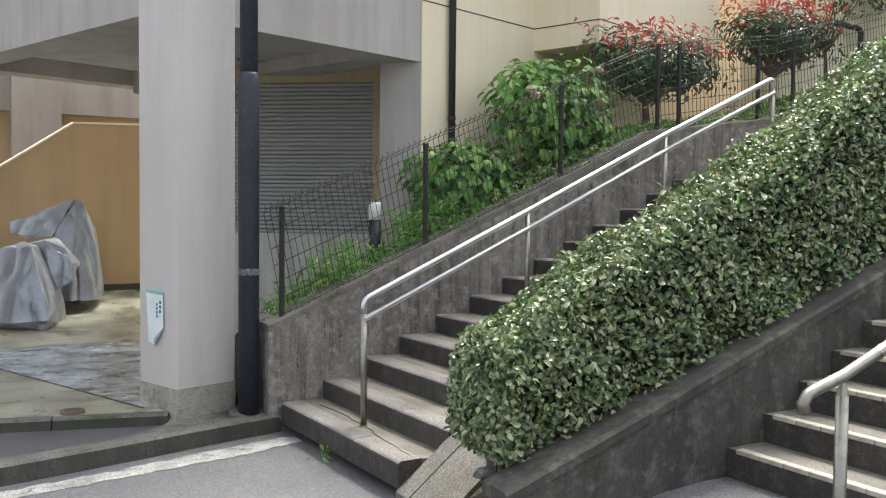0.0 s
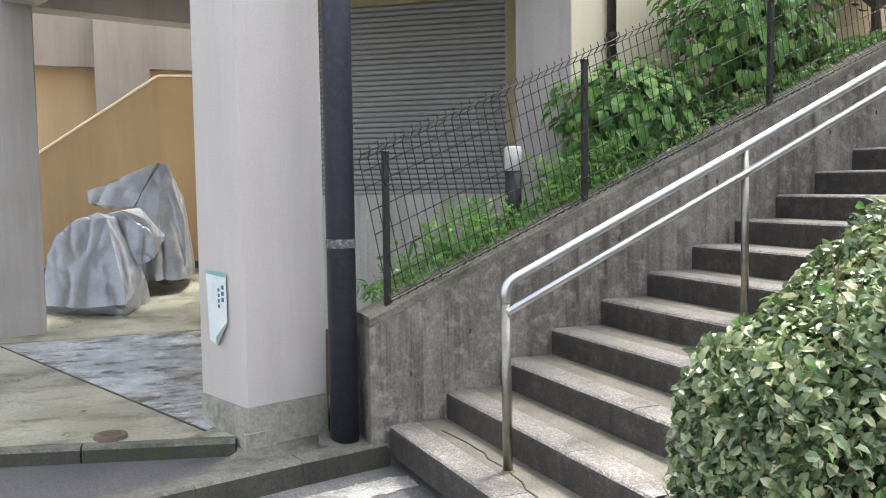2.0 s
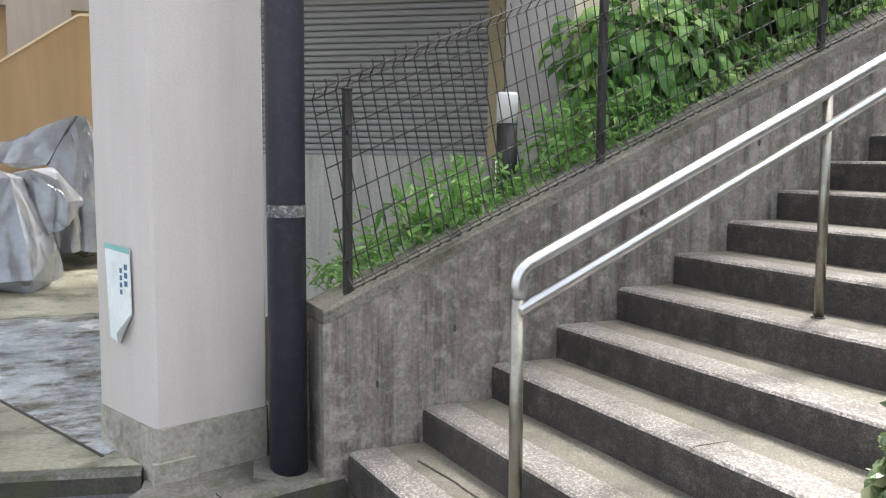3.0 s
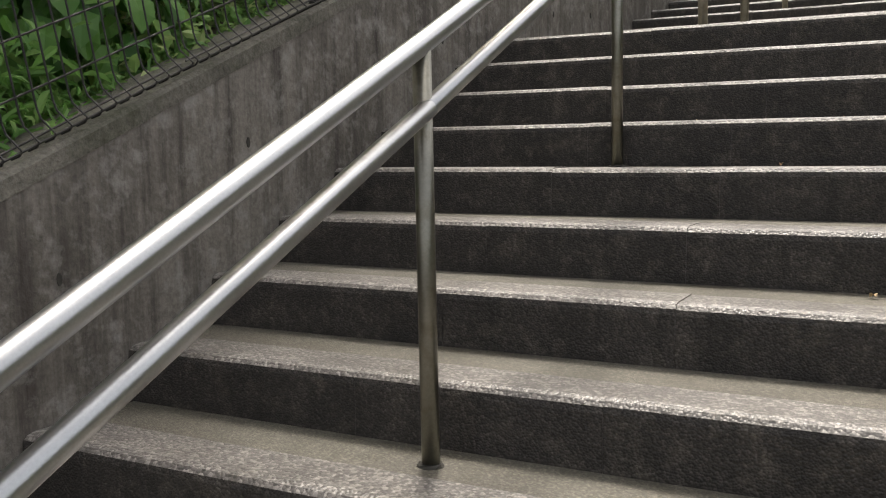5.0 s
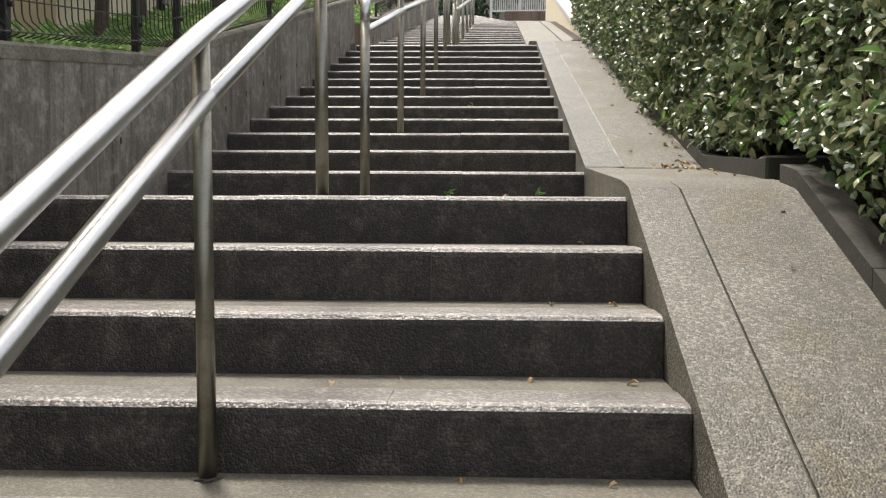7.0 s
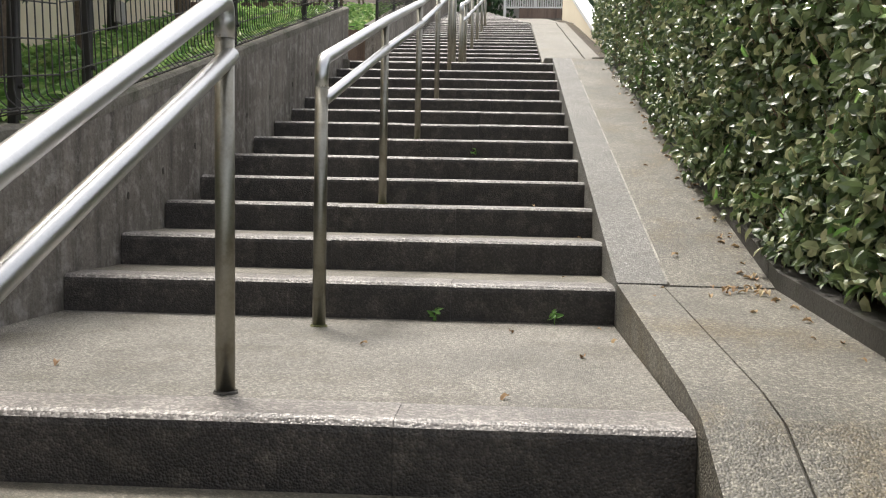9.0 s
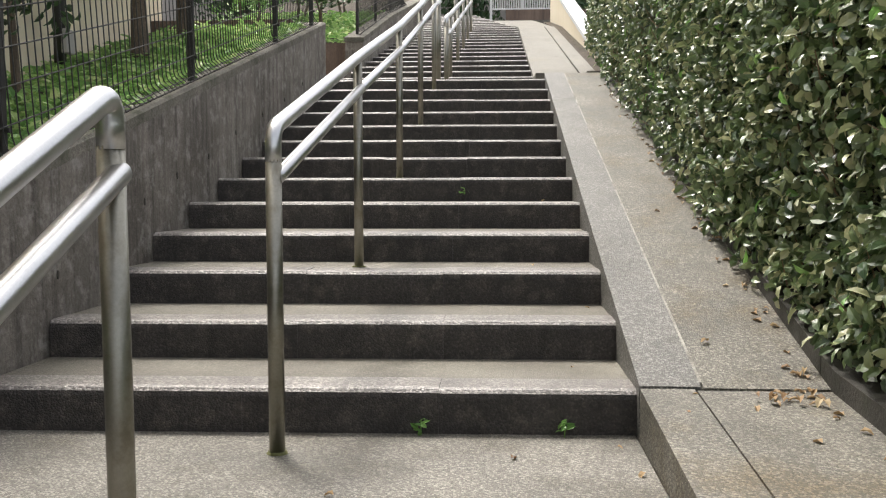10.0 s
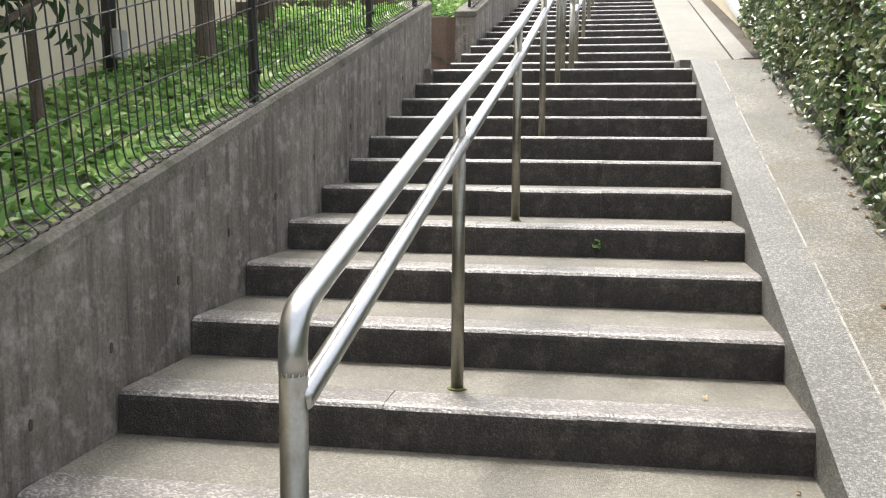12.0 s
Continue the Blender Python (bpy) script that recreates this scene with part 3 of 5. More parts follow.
loft(bm, [[(x, yl, bend(RAMP_LINE, x)), (x, yr, bend(RAMP_LINE, x)), (x, yr, 4.0), (x, yl, 4.0)] for x, yl, yr in ((21.0, 4.225, 3.64), (21.4, 4.26, 3.66), (23.5, 4.66, 3.72), (26.3, 5.20, 3.8))])
part("ramp_slab", bm, RAMP_PALE, ramp)
planter = empty("planter_kerb", "low concrete kerb under the hedge", "kerb", kind="structure")
ramp_strip("kerb_stone", 3.66, 3.57, 0.055, BEDKERB, [2.9, 3.9, 4.9, 5.9, 6.62], planter)
ramp_strip("kerb_stone", 3.635, 3.56, 0.06, BEDKERB, [6.90, 7.9, 8.9, 9.9, 10.9, 11.9, 12.9], planter)
bm = bmesh.new()
box(bm, (6.80, 3.20, 1.80), (6.90, 3.65, bend(RAMP_LINE, 6.85) + 0.075), None, 0.008)
part("kerb_stone", bm, BEDKERB, planter)

# soil under the hedge and the wall on its far side
bm = bmesh.new()
loft(bm, [[(x, 3.58, bend(RAMP_LINE, x) + 0.01), (x, 3.16, bend(HEDGE_WALL, x) - 0.01), (x, 3.16, -0.1), (x, 3.58, -0.1)] for x in [2.75, 3.3, 4, 5, 6.46, 6.62, 7.8, 10, 13.0]])
tagged(link("hedge_soil", bm, SOIL), "dark bare soil under the hedge", "soil", kind="structure")
bm = bmesh.new()
loft(bm, [[(x, 3.16, bend(HEDGE_WALL, x)), (x, 3.04, bend(HEDGE_WALL, x) - 0.012), (x, 3.03, bend(HEDGE_WALL, x) - 0.03), (x, 3.03, -0.1), (x, 3.16, -0.1)] for x in [2.62, 3.3, 4, 5, 5.5, 8, 13]])
hw = tagged(link("wall_hedge", bm, RETAIN), "stained sloping concrete retaining wall below the hedge", "retaining wall", kind="structure")
bm = bmesh.new()
loft(bm, [[(x, 3.22, bend(HEDGE_WALL, x) + 0.03), (x, 3.035, bend(HEDGE_WALL, x) + 0.028), (x, 3.015, bend(HEDGE_WALL, x) + 0.012), (x, 3.015, bend(HEDGE_WALL, x) - 0.03), (x, 3.22, bend(HEDGE_WALL, x) - 0.03)] for x in [2.60, 3.3, 4, 5, 5.5, 8, 13]])
part("coping", bm, RETAIN, hw, "rounded mossy concrete coping")

# ---- retaining wall with the fence, beside the stairs ----
xs = [2.50, 3.0, 3.6, 4.2, 4.8, 5.4, 6.0, 6.2, 6.5, 7.1, 7.70, 8.5, 9.5, 10.5, 11.5, 13.25]
bm = bmesh.new()
loft(bm, [[(x, wall_y(x), -0.05), (x, wall_y(x), bend(COPING_LINE, x) - 0.05), (x, wall_y(x) + 0.22, bend(COPING_LINE, x) - 0.05), (x, wall_y(x) + 0.22, -0.05)] for x in xs])
wall = tagged(link("wall_left", bm, WALL), "dark streaked concrete retaining wall beside the steps", "retaining wall", kind="structure")
bm = bmesh.new()
loft(bm, [[(x, wall_y(x) - 0.003, bend(COPING_LINE, x) - 0.055), (x, wall_y(x) - 0.003, bend(COPING_LINE, x) - 0.012), (x, wall_y(x) + 0.012, bend(COPING_LINE, x)), (x, wall_y(x) + 0.225, bend(COPING_LINE, x) + 0.003), (x, wall_y(x) + 0.225, bend(COPING_LINE, x) - 0.055)] for x in xs])
part("coping", bm, COPING, wall, "mossy worn top edge")
for x, dz in [(2.72, 0.40), (3.06, 0.35), (4.0, 0.30), (4.7, 0.28), (5.6, 0.36), (6.0, 0.40), (6.7, 0.42), (7.3, 0.36), (7.9, 0.40), (8.35, 0.42), (8.72, 0.41), (9.13, 0.39), (9.53, 0.38), (10.0, 0.40), (10.5, 0.38), (11.1, 0.39), (11.7, 0.40), (12.3, 0.38)]:
    bm = bmesh.new()
    bmesh.ops.create_cone(bm, cap_ends=True, segments=12, radius1=0.012, radius2=0.010, depth=0.012, matrix=pose(x, wall_y(x) + 0.003, bend(COPING_LINE, x) - dz, 90) @ Matrix.Diagonal((0.7, 1.5, 1, 1)))
    part("tie_hole", bm, MORTAR, wall)
# wall round the recess at the second landing, and up the top flight
bm = bmesh.new()
TOP_WALL = [(15.45, 4.24), (18.2, 5.00), (26.3, 7.0)]
loft(bm, [[(x, 6.05, 3.2), (x, 6.05, bend(TOP_WALL, x) - 0.05), (x, 6.25, bend(TOP_WALL, x) - 0.05), (x, 6.25, 3.2)] for x in [15.45, 16.5, 18.2, 26.3]])
tw = tagged(link("wall_top_flight", bm, WALL), "streaked concrete wall beside the top flight", "retaining wall", kind="structure")
bm = bmesh.new()
loft(bm, [[(x, 6.04, bend(TOP_WALL, x) - 0.05), (x, 6.04, bend(TOP_WALL, x)), (x, 6.26, bend(TOP_WALL, x)), (x, 6.26, bend(TOP_WALL, x) - 0.05)] for x in [15.44, 16.5, 18.2, 26.3]])
part("coping", bm, COPING, tw, "pale worn top edge")
bm = bmesh.new()
prism(bm, [(13.03, 6.30), (13.25, 6.30), (13.25, 8.8), (13.03, 8.8)], 3.0, 4.0)
prism(bm, [(13.25, 8.6), (15.62, 8.6), (15.62, 8.8), (13.25, 8.8)], 3.0, 4.2)
prism(bm, [(15.62, 6.255), (15.82, 6.255), (15.82, 8.8), (15.62, 8.8)], 3.2, 4.21)
rw = tagged(link("wall_recess", bm, RECESS), "brown-grey concrete walls round the landing recess", "retaining wall", kind="structure")
bm = bmesh.new()
loft(bm, [[(15.585, y, z), (15.585, y, z + 0.025), (15.618, y, z + 0.025), (15.618, y, z)] for y, z in ((6.27, 3.70), (6.55, 3.86), (7.4, 4.15))])
part("sloping_edge", bm, COPING, rw, "pale sloping mortar edge")
bm = bmesh.new()
prism(bm, [(13.0, 6.0), (15.65, 6.0), (15.65, 8.7), (13.0, 8.7)], 3.2, LANDING_2 - 0.003)
tagged(link("landing_recess_floor", bm, TREAD), "concrete floor of the landing recess", "floor", kind="structure")


# ---- handrails ----
def handrail(posts, label, end=True, straight=True, lean=(0.0,) * 8, gap=0.15):
    """A two-pipe steel handrail: posts are (x, y, foot, top of the post's axis)."""
    hr = empty("handrail", label, "handrail", "handrails beside the stairs")
    (xa, za), (xb, zb) = (posts[0][0], posts[0][3]), (posts[-1][0], posts[-1][3])
    if straight:
        posts = [(x, y, f, za + (zb - za) * (x - xa) / (xb - xa)) for x, y, f, t in posts]
    tops = [Vector((x, y + lean[i], t)) for i, (x, y, f, t) in enumerate(posts)]
    foot = Vector((posts[0][0], posts[0][1], posts[0][2]))
    foot2 = Vector((posts[-1][0], posts[-1][1], posts[-1][2]))
    line = [foot] + elbow(foot, tops[0], tops[1], 0.048)
    line += tops[1:-1]
    line += (elbow(tops[-2], tops[-1], foot2, 0.048) + [foot2]) if end else [tops[-1]]
    bm = bmesh.new()
    down = lambda q, p: q + (p - q).normalized() * 0.085
    head = [down(tops[0], foot)] + (line[1:-1] + [down(tops[-1], foot2)] if end else line[1:])
    tube(bm, head, 0.0213, 16)
    part("top_rail", bm, STEEL, hr, "polished top pipe", True)
    for p, q in zip(tops, tops[1:]):
        bm = bmesh.new()
        way = (q - p).normalized()
        drop = Vector((0, -0.012, -gap))
        tube(bm, [p + drop - way * 0.004, p + drop + way * 0.002, q + drop + way * 0.004, q + drop + way * 0.012], [0.014, 0.0190, 0.0190, 0.015], 14)
        part("lower_rail", bm, STEEL, hr, "", True)
    for i, (x, y, f, t) in enumerate(posts):
        bm = bmesh.new()
        ended = i == 0 or (end and i == len(posts) - 1)
        tube(bm, [(x, y, f - 0.02), (x, y + lean[i], t - (0.080 if ended else 0.005))], 0.0212 if ended else 0.0185, 14)
        p = part("post", bm, POST, hr, "", True)
        bm = bmesh.new()
        rg = random.Random(int(x * 100))
        loft(bm, [[(x + r * rg.uniform(0.8, 1.2) * math.cos(k * math.pi / 7), y + r * rg.uniform(0.8, 1.2) * math.sin(k * math.pi / 7), f + z) for k in range(14)] for r, z in ((0.0275, -0.004), (0.0255, 0.001), (0.0215, 0.003))])
        part("moss_ring", bm, MOSS if rg.random() < 0.6 else MORTAR, p, "moss and mortar at the foot")
    return hr


handrail([(2.825, 5.00, LOWER[0][1], 0.996), (4.119, 5.05, LOWER[4][1], 1.571), (5.455, 5.10, LOWER[8][1], 2.180), (6.663, 5.107, LANDING, 2.714)], "shiny double-pipe steel handrail on the lower steps", True, False, (0.010, 0.010, 0.008, 0.006), 0.121)
handrail([(7.631, 5.11, LANDING, LANDING + 0.84), (8.968, 5.10, UPPER[2][1], UPPER[2][1] + 0.835), (10.395, 5.09, UPPER[5][1], UPPER[5][1] + 0.835), (11.70, 5.085, UPPER[8][1], UPPER[8][1] + 0.835), (12.95, 5.08, UPPER[11][1], UPPER[11][1] + 0.835), (13.5, 5.08, LANDING_2, LANDING_2 + 0.85)], "shiny double-pipe steel handrail on the upper steps", True, False, gap=0.122)
handrail([(13.66, 5.02, LANDING_2, LANDING_2 + 0.62)] + [(THIRD[k][0] + 0.2, 5.01, THIRD[k][1], THIRD[k][1] + 0.68) for k in (0, 3, 6, 9, 12)], "distant double-pipe steel handrail on the third flight")
handrail([(21.0, 5.30, LANDING_3, LANDING_3 + 0.72)] + [(FOURTH[k][0] + 0.2, 5.32 + 0.02 * k, FOURTH[k][1], FOURTH[k][1] + 0.70) for k in (1, 3, 5, 7)], "distant double-pipe steel handrail on the top flight")


# ---- fence on the wall ----
def fence_panel(x0, x1, label, line=COPING_LINE, back=None):
    """A welded-wire panel laid square to the slope of the wall, its top bent over."""
    fp = empty("mesh_fence_panel", label, "fence", "wire fence on the wall")
    a = Vector((x0, back or wall_y(x0) + 0.038, bend(line, x0) + 0.03))
    b = Vector((x1, back or wall_y(x1) + 0.038, bend(line, x1) + 0.03))
    along = (b - a).normalized()
    lean = 0.5 * math.atan2(along.z, along.x)
    up = Vector((-math.sin(lean), 0, math.cos(lean)))
    tilt = Vector((0, -1, 0))
    length, high = (b - a).length, 0.72
    lines = [0.0, 0.10, 0.22, 0.34, 0.46, 0.58, 0.66, high]
    def wire(name, pts, r):
        bm = bmesh.new()
        tube(bm, pts, r, 5)
        return part(name, bm, BLACK, fp)
    for h in lines:
        wire("cross_wire", [a + up * h, b + up * h], 0.0029)
    wire("cross_wire", [a - up * 0.004 + tilt * 0.042, b - up * 0.004 + tilt * 0.042], 0.0029)
    wire("cross_wire", [a + up * (high + 0.030) + tilt * 0.058, b + up * (high + 0.030) + tilt * 0.058], 0.0029)
    n = int(length / 0.050)
    first = wire("upright_wire", [a - up * 0.02 + tilt * 0.004, a - up * 0.012 + tilt * 0.034, a + up * 0.0 + tilt * 0.045, a + up * 0.035 + tilt * 0.006, a + up * 0.06, a + up * high, a + up * (high + 0.030) + tilt * 0.055, a + up * (high + 0.058) + tilt * 0.050], 0.0028)
    for k in range(1, n + 1):
        ob = new("upright_wire", first.data)
        ob.parent = fp
        ob.location = along * (k * length / n)
    return fp


post_xs = [2.62, 3.81, 5.155, 6.29, 6.56, 7.62, 8.13, 9.94, 11.71, 12.95]
top_xs = [15.75, 17.3, 18.9, 20.5]
for x in post_xs + top_xs:
    z, y = (bend(TOP_WALL, x), 6.16) if x in top_xs else (bend(COPING_LINE, x), wall_y(x) + 0.062)
    fpost = empty("fence_post", "square black steel fence post set in the wall", "fence post", "posts of the wire fence")
    bm = bmesh.new()
    box(bm, (x - 0.016, y - 0.016, z - 0.01), (x + 0.016, y + 0.016, z + 0.775), None, 0.003)
    part("shaft", bm, BLACK, fpost)
    bm = bmesh.new()
    box(bm, (x - 0.018, y - 0.018, z + 0.775), (x + 0.018, y + 0.018, z + 0.787), None, 0.003)
    part("cap", bm, BLACK, fpost)
    for h in (0.12, 0.62):
        bm = bmesh.new()
        tube(bm, [(x, y - 0.032, z + h), (x, y - 0.012, z + h)], 0.009, 8)
        part("clip", bm, BLACK, fpost)
for a, b in ((2.62, 4.47), (4.49, 6.28), (6.32, 7.88), (7.92, 9.92), (9.95, 11.50), (11.52, 12.92)):
    fence_panel(a, b, "black welded-wire fence panel with a bent-over top")
for a, b in ((15.6, 18.1), (18.12, 20.6)):
    fence_panel(a, b, "distant black welded-wire fence panel above the top flight", TOP_WALL, 6.13)


# ---- the building ----
U = Vector((math.cos(radians(18.5)), math.sin(radians(18.5))))
V = Vector((-U.y, U.x))
COL = Vector((1.912, 6.125))


def plan(o, a, b, w, d, dv=0.0):
    """A rectangle in the building's axes: from o, a along and b in, w long and d deep."""
    p = Vector(o) + U * a + V * b
    return [tuple(p), tuple(p + U * w), tuple(p + U * w + V * d), tuple(p + V * d)]


def cut_corner(o, a, b, w, d, c):
    p = Vector(o) + U * a + V * b
    return [tuple(q) for q in (p + U * c, p + U * (w - c), p + U * w + V * c, p + U * w + V * (d - c), p + U * (w - c) + V * d, p + U * c + V * d, p + V * (d - c), p + V * c)]


bm = bmesh.new()
prism(bm, cut_corner(COL, 0, 0, 0.49, 0.50, 0.012), 0.30, 4.2)
column = tagged(link("column", bm, STUCCO), "light grey textured column at the corner of the building", "column", kind="structure")
bm = bmesh.new()
prism(bm, cut_corner(COL, -0.008, -0.008, 0.506, 0.516, 0.02), -0.02, 0.298)
part("plinth", bm, PLINTH, column, "flaking bare plinth")
bm = bmesh.new()
c0 = Vector(COL) - U * 0.02 - V * 0.02
loft(bm, [[(*(c0 + U * a + V * b), z) for a, b in ((0, 0), (0.17, -0.012), (0.17, 0.03), (0.0, 0.03))] for z in (0.08, 0.17)])
part("broken_patch", bm, PLINTH, column, "cracked loose mortar at the foot")

bm = bmesh.new()
prism(bm, cut_corner((0.88 - 0.55 * U.x, 10.1 - 0.55 * U.y), 0, 0, 0.55, 0.5, 0.015), 0.05, 4.0)
tagged(link("column_back", bm, GREY), "grey painted column deeper in the car port", "column", kind="structure")

beam = bmesh.new()
prism(beam, plan(COL, 0.02, 0.03, 2.46, 0.30), 2.89, 6.0)
tagged(link("beam_front", beam, GREY), "rain-streaked grey concrete beam", "beam", kind="structure")
beam = bmesh.new()
prism(beam, plan(COL, 0.03, 0.34, 0.30, 7.6), 2.96, 6.0)
tagged(link("beam_side", beam, GREY), "rain-streaked grey concrete beam", "beam", kind="structure")
beam = bmesh.new()
prism(beam, plan((0.4, 10.25), -3.0, 0, 7.5, 0.3), 3.0, 3.6)
tagged(link("beam_inner", beam, GREY), "dark grey beam across the car port", "beam", kind="structure")
# ceiling over the car port
bm = bmesh.new()
prism(bm, plan(COL, 0.34, 3.0, 4.0, 1.6), 3.55, 3.75)
tagged(link("ceiling_car_port", bm, GREY), "grey concrete ceiling over the car port", "ceiling", kind="structure")
# back of the car port
bm = bmesh.new()
prism(bm, [(-5, 13.5), (6.2, 13.9), (6.2, 14.2), (-5, 13.8)], 0.0, 4.6)
tagged(link("wall_back", bm, surface("peach_wall_paint", (0.58, 0.44, 0.28), (0.66, 0.51, 0.34), 0.7, 80, 0.85, 0.06, 0.3, 0.05, streak=((0.48, 0.36, 0.22), 0.4, 3))), "peach-cream painted rear wall", "wall", kind="structure")
bm = bmesh.new()
prism(bm, [(-5, 13.30), (6.1, 13.70), (6.1, 13.85), (-5, 13.48)], 2.87, 3.5)
tagged(link("beam_back", bm, GREY), "grey band along the rear wall", "beam", kind="structure")
bm = bmesh.new()
prism(bm, [(1.42, 13.30), (2.05, 13.33), (2.05, 13.6), (1.42, 13.58)], 0.3, 3.5)
tagged(link("pilaster", bm, GREY), "grey pilaster on the rear wall", "pilaster", kind="structure")
# ochre parapet that slopes down
T0, T1, T2 = Vector((-0.9, 12.05)), Vector((2.05, 12.15)), Vector((4.6, 12.3))
prof = [(T0, 0.60), (T1, 2.62), (T2, 2.70)]
bm = bmesh.new()
loft(bm, [[(p.x, p.y, 0.1), (p.x, p.y, z), (p.x - 0.02, p.y + 0.16, z), (p.x - 0.02, p.y + 0.16, 0.1)] for p, z in prof])
parapet = tagged(link("parapet", bm, TAN), "ochre painted parapet wall sloping down", "parapet", kind="structure")
bm = bmesh.new()
loft(bm, [[(p.x, p.y - 0.012, z), (p.x, p.y - 0.012, z + 0.025), (p.x - 0.02, p.y + 0.172, z + 0.025), (p.x - 0.02, p.y + 0.172, z)] for p, z in prof])
part("capping", bm, CREAM, parapet, "pale thin capping")
bm = bmesh.new()
loft(bm, [[(p.x, p.y - 0.008, 0.3), (p.x, p.y - 0.008, 0.56), (p.x, p.y + 0.01, 0.56), (p.x, p.y + 0.01, 0.3)] for p, z in prof])
part("skirting", bm, MORTAR, parapet, "dark skirting")

# shutter bay
SD = Vector((math.cos(radians(-38)), math.sin(radians(-38))))
SN = Vector((SD.y, -SD.x))
SR = Vector((4.28, 7.97))
shutter = empty("roller_shutter", "grey ribbed steel roller shutter, pulled down", "roller shutter", kind="structure")
for k in range(36):
    z = 1.32 + k * 0.042
    bm = bmesh.new()
    prof2 = [(0.0, 0.0), (0.012, 0.006), (0.017, 0.020), (0.012, 0.034), (0.0, 0.0385), (-0.01, 0.0385), (-0.01, 0.0)]
    loft(bm, [[(*(SR - SD * s + SN * o), z + h) for o, h in prof2] for s in (0.0, 2.0)])
    part("slat", bm, SHUTTER, shutter)
bm = bmesh.new()
loft(bm, [[(*(SR - SD * s + SN * o), z) for o, z in [(-0.05, 1.3), (-0.05, 2.85), (-0.012, 2.85), (-0.012, 1.3)]] for s in (-0.05, 2.02)])
part("backing", bm, MORTAR, shutter)
bm = bmesh.new()
loft(bm, [[(*(SR - SD * s + SN * o), z) for o, z in [(0.05, 2.83), (0.05, 2.98), (-0.06, 2.98), (-0.06, 2.83)]] for s in (-0.10, 2.05)])
part("head_frame", bm, OCHRE, shutter, "ochre painted frame")
bm = bmesh.new()
loft(bm, [[(*(SR - SD * s + SN * o), z) for s, o in [(-0.11, 0.05), (-0.005, 0.05), (-0.005, -0.05), (-0.11, -0.05)]] for z in (1.3, 2.83)])
part("side_frame", bm, OCHRE, shutter, "ochre painted frame")
bm = bmesh.new()
loft(bm, [[(*(SR - SD * s + SN * o), z) for o, z in [(0.12, -0.02), (0.12, 1.315), (0.11, 1.325), (-0.005, 1.325), (-0.005, -0.02)]] for s in (-0.05, 2.05)])
tagged(link("wall_sill", bm, surface("pale_sill_concrete", (0.46, 0.45, 0.41), (0.56, 0.55, 0.50), 2, 60, 0.8, 0.1, 0.4, 0.2, streak=((0.18, 0.17, 0.14), 0.6, 6))), "pale stained concrete wall under the shutter", "wall", kind="structure")
bm = bmesh.new()
loft(bm, [[(*(SR - SD * s + SN * o), z) for o, z in [(0.0, 2.98), (0.0, 3.6), (-0.1, 3.6), (-0.1, 2.98)]] for s in (-0.3, 2.1)])
tagged(link("wall_lintel", bm, GREY), "grey wall above the shutter", "wall", kind="structure")
bm = bmesh.new()
PA, PB = Vector((3.98, 7.20)), Vector((4.25, 6.93))
prism(bm, [tuple(PA), tuple(PB), tuple(PB + Vector((0.62, 0.95))), tuple(PA + Vector((0.50, 0.88)))], 0.0, 2.90)
tagged(link("pier", bm, GREY), "grey painted pier beside the shutter", "pier", kind="structure")
bm = bmesh.new()
prism(bm, [(2.15, 6.55), (4.30, 7.25), (4.9, 8.1), (2.6, 9.9), (1.15, 9.4)], 3.02, 3.2)
tagged(link("ceiling", bm, GREY), "grey concrete ceiling over the shutter bay", "ceiling", kind="structure")
# small block wall behind the pipe
bw = empty("block_wall", "low mossy concrete block wall", "wall", kind="structure")
for k in range(3):
    bm = bmesh.new()
    box(bm, (2.44, 6.10, 0.05 + k * 0.195), (2.54, 6.48, 0.238 + k * 0.195), None, 0.006)
    part("block", bm, COPING, bw)

# cream walls
W0 = Vector((4.26, 6.93))
bm = bmesh.new()
prism(bm, plan(W0, 0.0, 0.0, 10.0, 0.25), 0.5, 7.5)
cw = tagged(link("wall_cream", bm, CREAM), "cream rendered house wall with thin joints", "wall", kind="structure")
bm = bmesh.new()
prism(bm, plan(W0, 1.68, -0.78, 2.6, 0.78), 3.21, 7.5)
tagged(link("wall_bay", bm, CREAM), "cream overhanging bay of the house", "wall", kind="structure")
bm = bmesh.new()
prism(bm, plan(W0, 0.0, -0.0035, 1.68, 0.0032), 3.43, 3.440)
prism(bm, plan(W0, 1.6765, -0.78, 0.003, 0.78), 3.43, 3.440)
prism(bm, plan(W0, 1.68, -0.7835, 2.6, 0.003), 3.43, 3.440)
part("render_joint", bm, MORTAR, cw, "thin dark joint")
bm = bmesh.new()
prism(bm, plan(W0, -0.4, 0.26, 0.4, 4.0), 2.9, 7.5)
tagged(link("wall_upper", bm, GREY), "grey upper wall", "wall", kind="structure")

bm = bmesh.new()
prism(bm, [(8.9, 7.10), (13.4, 7.55), (13.4, 7.75), (8.9, 7.5)], 2.0, 7.2)
tagged(link("wall_house", bm, CREAM), "cream rendered house wall behind the upper bed", "wall", kind="structure")

